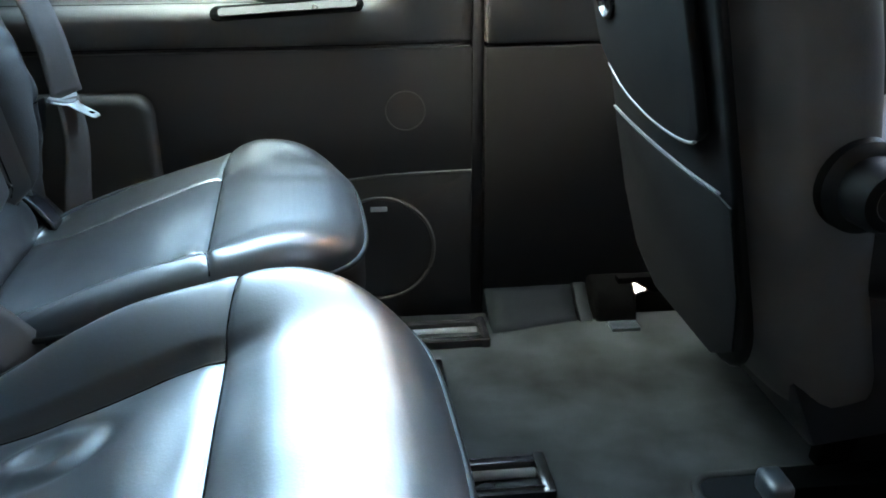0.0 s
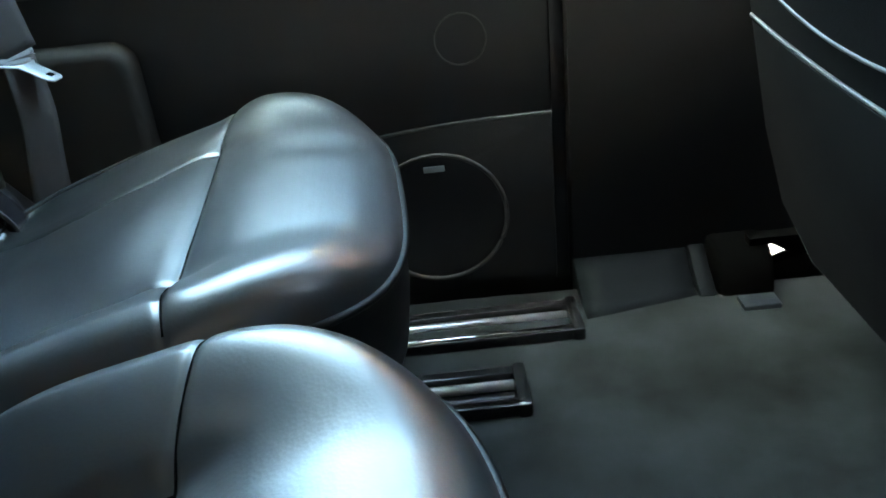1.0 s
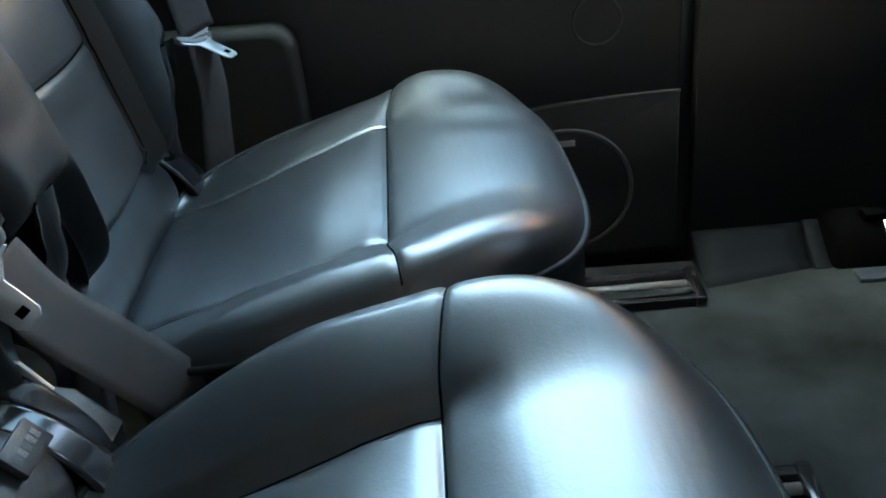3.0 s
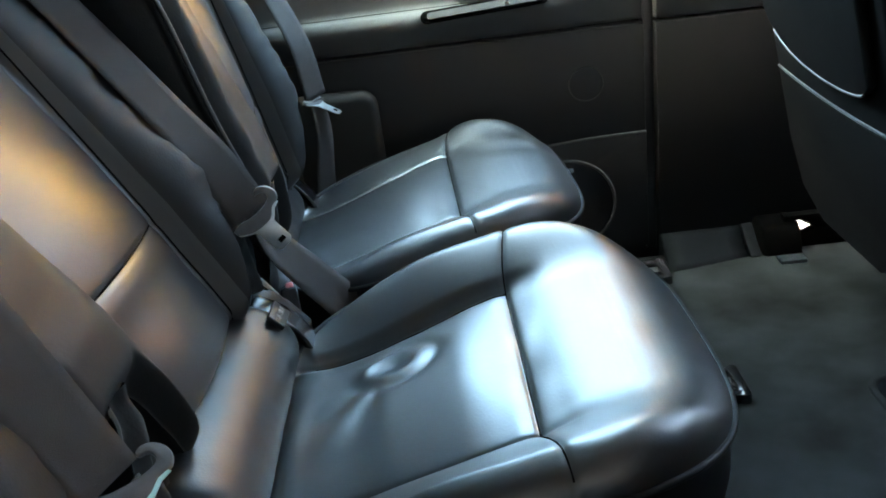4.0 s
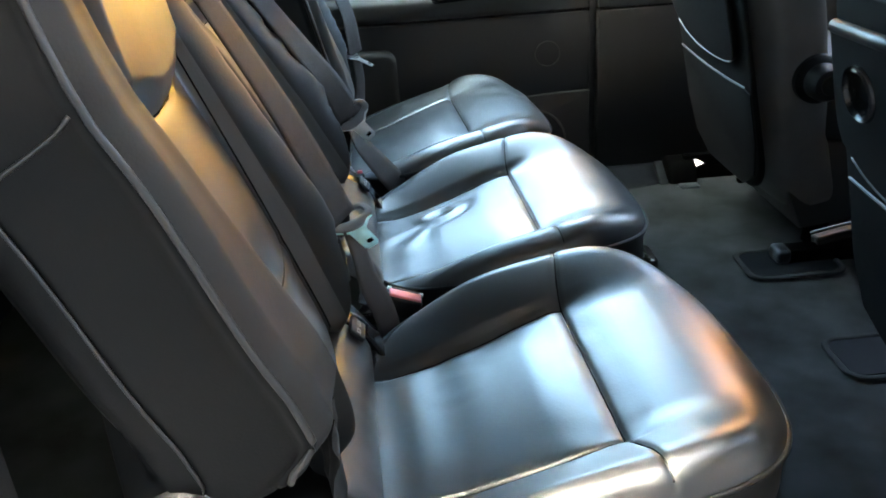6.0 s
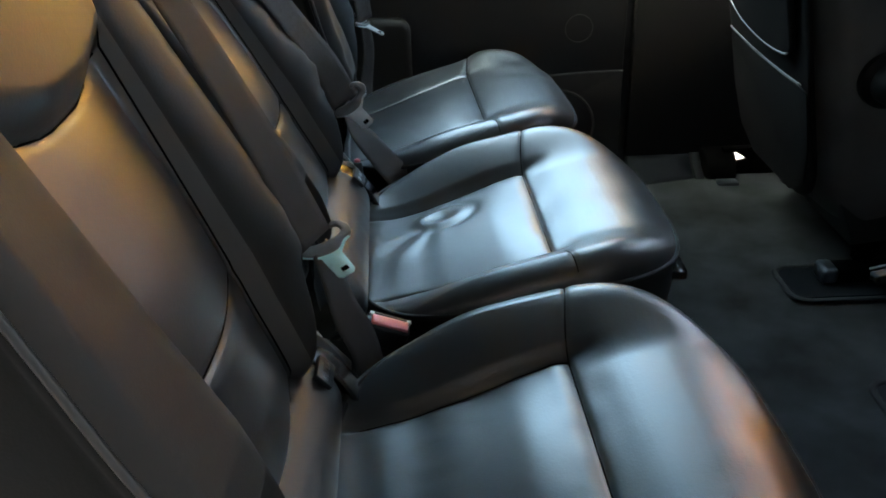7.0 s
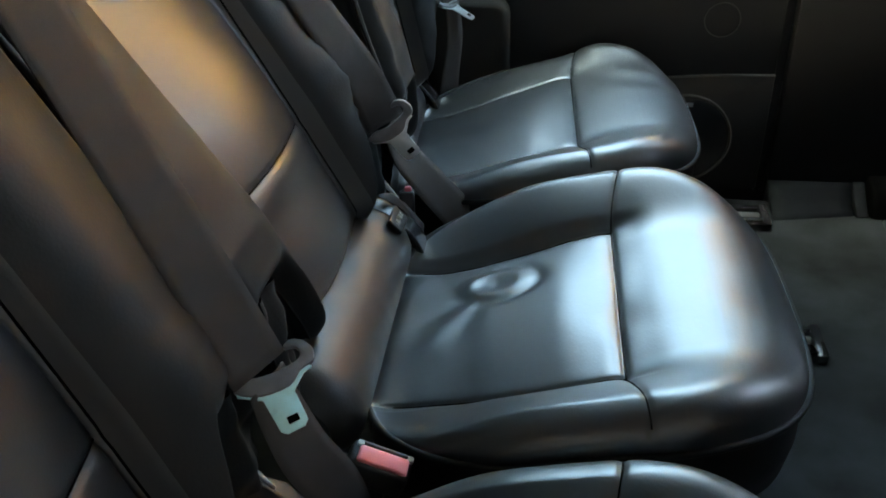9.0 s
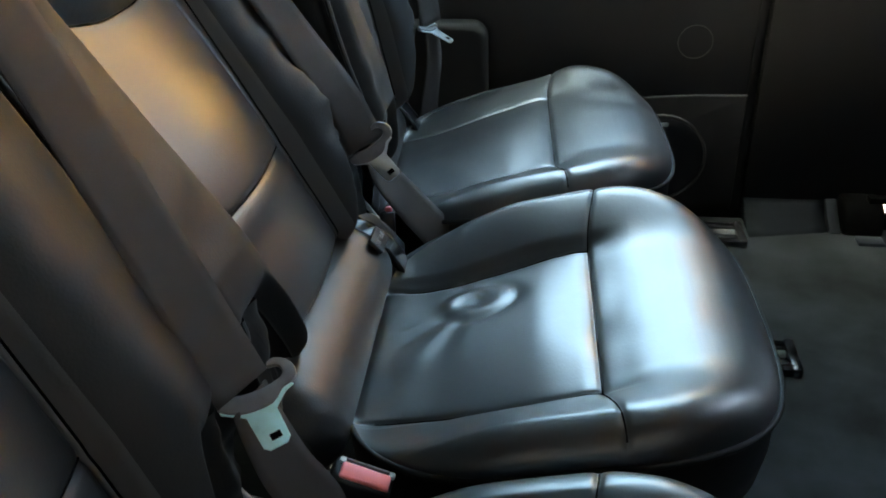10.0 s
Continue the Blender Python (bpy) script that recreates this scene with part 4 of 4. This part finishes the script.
def seat_tag(at, turn):
    """A woven label sewn to the seat's rear roll, with unreadable print."""
    t = thing("seat_tag", "small black woven tag with pale unreadable print", "tag", m=Matrix.Translation(at) @ turn, group="seat tags")
    part("cloth", box("cloth", 0.006, 0.036, 0.022, PLASTIC, (0, 0, 0), 0.001), t)
    for k in range(5):
        part("print_bar", box("print_bar", 0.001, 0.0045, 0.007, WHITE, (0.0025, -0.012 + 0.006 * k, 0), 0), t, "pale print")
    return t


seat_tag((-0.192, 0.378, 0.294), pose(0, 0, 0, 0, -40, 0))
seat_tag((-0.185, 0.868, 0.294), pose(0, 0, 0, 0, -40, 0))
seat_tag((-0.249, 1.315, 0.319), pose(0, 0, 0, 0, -40, 0))

# ---- front seats ----


def front_seat(x, y, lean, label, drop=0.0):
    """A front seat seen from behind: shell, tray table with cup hole, map pocket, leather sides, knob and base."""
    s = thing("front_seat", label, "car seat", (x, y, 0), group="front seats")
    m4 = pose(0, 0, 0.36, 0, -lean, 0)
    # leather backrest body, in rings from below upwards
    prof = [(-0.285, 0.175, 0.055, 0.10), (-0.262, 0.200, 0.035, 0.13), (-0.20, 0.215, 0.010, 0.14), (-0.12, 0.228, -0.004, 0.145), (0.0, 0.238, 0.0, 0.15), (0.12, 0.240, 0.004, 0.15), (0.20, 0.236, 0.004, 0.15), (0.30, 0.22, 0.008, 0.14), (0.40, 0.19, 0.015, 0.12), (0.45, 0.15, 0.03, 0.09)]
    n = 56
    verts, faces = [], []
    zs = np.linspace(prof[0][0], prof[-1][0], 60)
    P = np.array(prof)
    for z in zs:
        hw, x0, th = (np.interp(z, P[:, 0], P[:, k]) for k in (1, 2, 3))
        for k in range(n):
            a = 2 * math.pi * k / n
            ca, sa = math.cos(a), math.sin(a)
            e = 0.55
            px = x0 + th / 2 + th / 2 * math.copysign(abs(ca) ** e, ca)
            py = hw * math.copysign(abs(sa) ** e, sa)
            verts.append((px, py, z))
    for i in range(len(zs) - 1):
        for k in range(n):
            faces.append((i * n + k, i * n + (k + 1) % n, (i + 1) * n + (k + 1) % n, (i + 1) * n + k))
    faces += [tuple(range(n))[::-1], tuple(range((len(zs) - 1) * n, len(zs) * n))]
    body = part("backrest", mesh("backrest", verts, faces, FRONT_LEATHER_LIT), s, "black leather backrest", m4)
    for sy in (-1, 1):
        part("side_seam", tube("side_seam", smooth_path([(0.004, sy * 0.165, 0.205), (0.03, sy * 0.236, 0.205), (0.08, sy * 0.242, 0.207), (0.15, sy * 0.238, 0.21)], 8), 0.0016, VINYL), body, "pale stitched seam")
    # shell
    shell = [(a, b) for a, b in round_rect(-0.200, -0.225, 0.190, 0.28, 0.06, 8, (0.10, 0.12, 0.03, 0.03))]
    sh = part("shell", prism("shell", shell, -0.012, SHELL, "x", 0.009, 4), s, "black moulded back shell", m4 @ pose(0.004, 0, 0))
    # map pocket: a bowed panel whose top edge sweeps down towards the middle of the car
    top = smooth_path([(-0.172, 0, 0.004), (-0.09, 0, 0.002), (0.02, 0, 0.004), (0.11, 0, 0.010), (0.172, 0, 0.016)], 8)
    out = [(p.x, p.z) for p in top] + [(0.176, -0.10), (0.156, -0.180), (0.09, -0.220), (-0.10, -0.220), (-0.168, -0.180), (-0.195, -0.10), (-0.197, 0.0)]
    part("pocket", prism("pocket", out, -0.0025, SHELL, "x", 0.0022, 3), sh, "moulded map pocket", pose(-0.014, 0, 0))
    part("pocket_lip", tube("pocket_lip", [(-0.004, p.x, p.z + 0.004) for p in top], 0.0019, PLASTIC_GREY), sh, "bright pocket lip", pose(-0.012, 0, 0))
    part("pocket_line", tube("pocket_line", [(-0.0026, p.x, p.z - 0.028) for p in top], 0.0008, PLASTIC_GREY), sh, "fine moulded line", pose(-0.012, 0, 0))
    # tray table
    tb = [(-0.16, 0.255), (-0.166, 0.10), (-0.160, 0.066), (-0.12, 0.052), (-0.03, 0.050), (0.06, 0.062), (0.12, 0.085), (0.160, 0.125), (0.163, 0.255)]
    tray = thing("tray_table", "", "", (0, 0, 0))
    tray.parent = s
    tray["label"] = "folded black tray table with a cup hole"
    tray.matrix_basis = m4 @ pose(-0.012 - drop * 0.25, 0, -drop)
    tp = smooth_path([(0, a, b) for a, b in tb], 6)
    part("panel", prism("panel", [(p.y, p.z) for p in tp], -0.012, SHELL, "x", 0.004, 3), tray)
    part("edge", tube("edge", [(-0.011, p.y, p.z) for p in tp[14:-11]], 0.0020, PLASTIC_GREY), tray, "bright rounded edge")
    for y0, y1 in ((-0.15, -0.06), (-0.055, 0.155)):
        part("hinge_bar", tube("hinge_bar", [(-0.008, y0, 0.257), (-0.008, y1, 0.257)], 0.009, PLASTIC, sides=12), tray)
    ring = lathe("cup_ring", [(0.0265, -0.0125), (0.028, -0.016), (0.0295, -0.0150), (0.0305, -0.0165), (0.032, -0.0155), (0.033, -0.0165), (0.035, -0.016), (0.0365, -0.012), (0.0365, -0.004)], PLASTIC_GLOSS, 36, "x")
    part("cup_ring", ring, tray, "glossy stepped cup ring", pose(0, 0.098, 0.185))
    # no hole is cut; a flat black disc paints its dark inside
    part("cup_shade_disc", lathe("cup_shade_disc", [(0.0, -0.0125), (0.027, -0.0125), (0.027, -0.011)], MATT, 36, "x"), tray, "flat black disc for the cup hole's dark inside", pose(0, 0.098, 0.185))
    # recliner knobs
    for sy in (-1, 1):
        part("recliner_knob", lathe("recliner_knob", [(0.046, -0.04), (0.044, 0.006), (0.038, 0.012), (0.033, 0.014), (0.032, 0.038), (0.027, 0.048), (0.018, 0.051), (0.016, 0.049), (0.0, 0.048)], SHELL, 32), s, "round black recliner knob", m4 @ pose(0.095, sy * 0.244, 0.012, 0, 0, 0 if sy > 0 else 180))
    # cushion and base
    part("cushion", pillow("cushion", 0.26, 0.245, 0.075, LEATHER_SIDE, 24, 4), s, "black leather cushion", pose(0.33, 0, 0.31))
    part("lower_cover", prism("lower_cover", [(0.12, 0.07), (0.08, 0.16), (0.12, 0.27), (0.50, 0.30), (0.54, 0.12)], 0.40, PLASTIC, "y", 0.01), s, "black plastic seat skirt", pose(0, -0.20, 0))
    for sy in (-1, 1):
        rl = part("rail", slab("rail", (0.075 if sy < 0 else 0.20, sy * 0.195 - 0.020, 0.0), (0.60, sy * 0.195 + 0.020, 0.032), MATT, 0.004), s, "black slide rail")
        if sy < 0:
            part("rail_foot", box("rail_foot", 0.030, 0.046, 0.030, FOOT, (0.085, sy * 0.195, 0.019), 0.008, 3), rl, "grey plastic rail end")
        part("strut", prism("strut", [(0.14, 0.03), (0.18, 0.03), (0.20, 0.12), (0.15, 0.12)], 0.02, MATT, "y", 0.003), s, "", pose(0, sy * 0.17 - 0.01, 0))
    if drop:
        part("slide_lever", ribbon("slide_lever", smooth_path([(-0.012, 0.246, 0.250), (0.02, 0.250, 0.254), (0.065, 0.250, 0.262)], 6), ((0.2, 1, 0), (0.2, 1, 0)), 0.016, 0.010, SHELL), s, "black adjusting lever")
        part("lever_edge", tube("lever_edge", [(-0.012, 0.259, 0.256), (0.02, 0.262, 0.260), (0.065, 0.262, 0.268)], 0.0016, PLASTIC_GREY), s, "pale lever edge")
    part("headrest", pillow("headrest", 0.05, 0.13, 0.10, LEATHER, 20), s, "black leather headrest", m4 @ pose(0.07, 0, 0.56))
    return s


front_seat(0.552, 1.185, 12, "black leather front seat with a tray table on its back")
front_seat(0.495, 0.342, 12, "black leather front seat with a tray table, beside the open door", 0.02)


def floor_plate(at, label):
    """The carpet-edged recess behind a front seat's rail."""
    f = thing("rail_recess", label, "floor recess", at, group="floor recesses")
    ring = round_rect(-0.03, -0.06, 0.16, 0.06, 0.03, 6)
    part("border", tube("border", [(a, b, 0.002) for a, b in ring], 0.006, CARPET, closed=True, flat=0.5), f, "bound carpet edge")
    part("pit", prism("pit", round_rect(-0.024, -0.052, 0.15, 0.052, 0.02, 5), 0.0035, COVE, "z", 0), f, "black floor plate")
    return f


for fx, fy in ((0.585, 0.978), (0.600, 0.626), (0.600, 0.17)):
    floor_plate((fx, fy, 0.002), "dark bound opening in the carpet behind a seat rail")
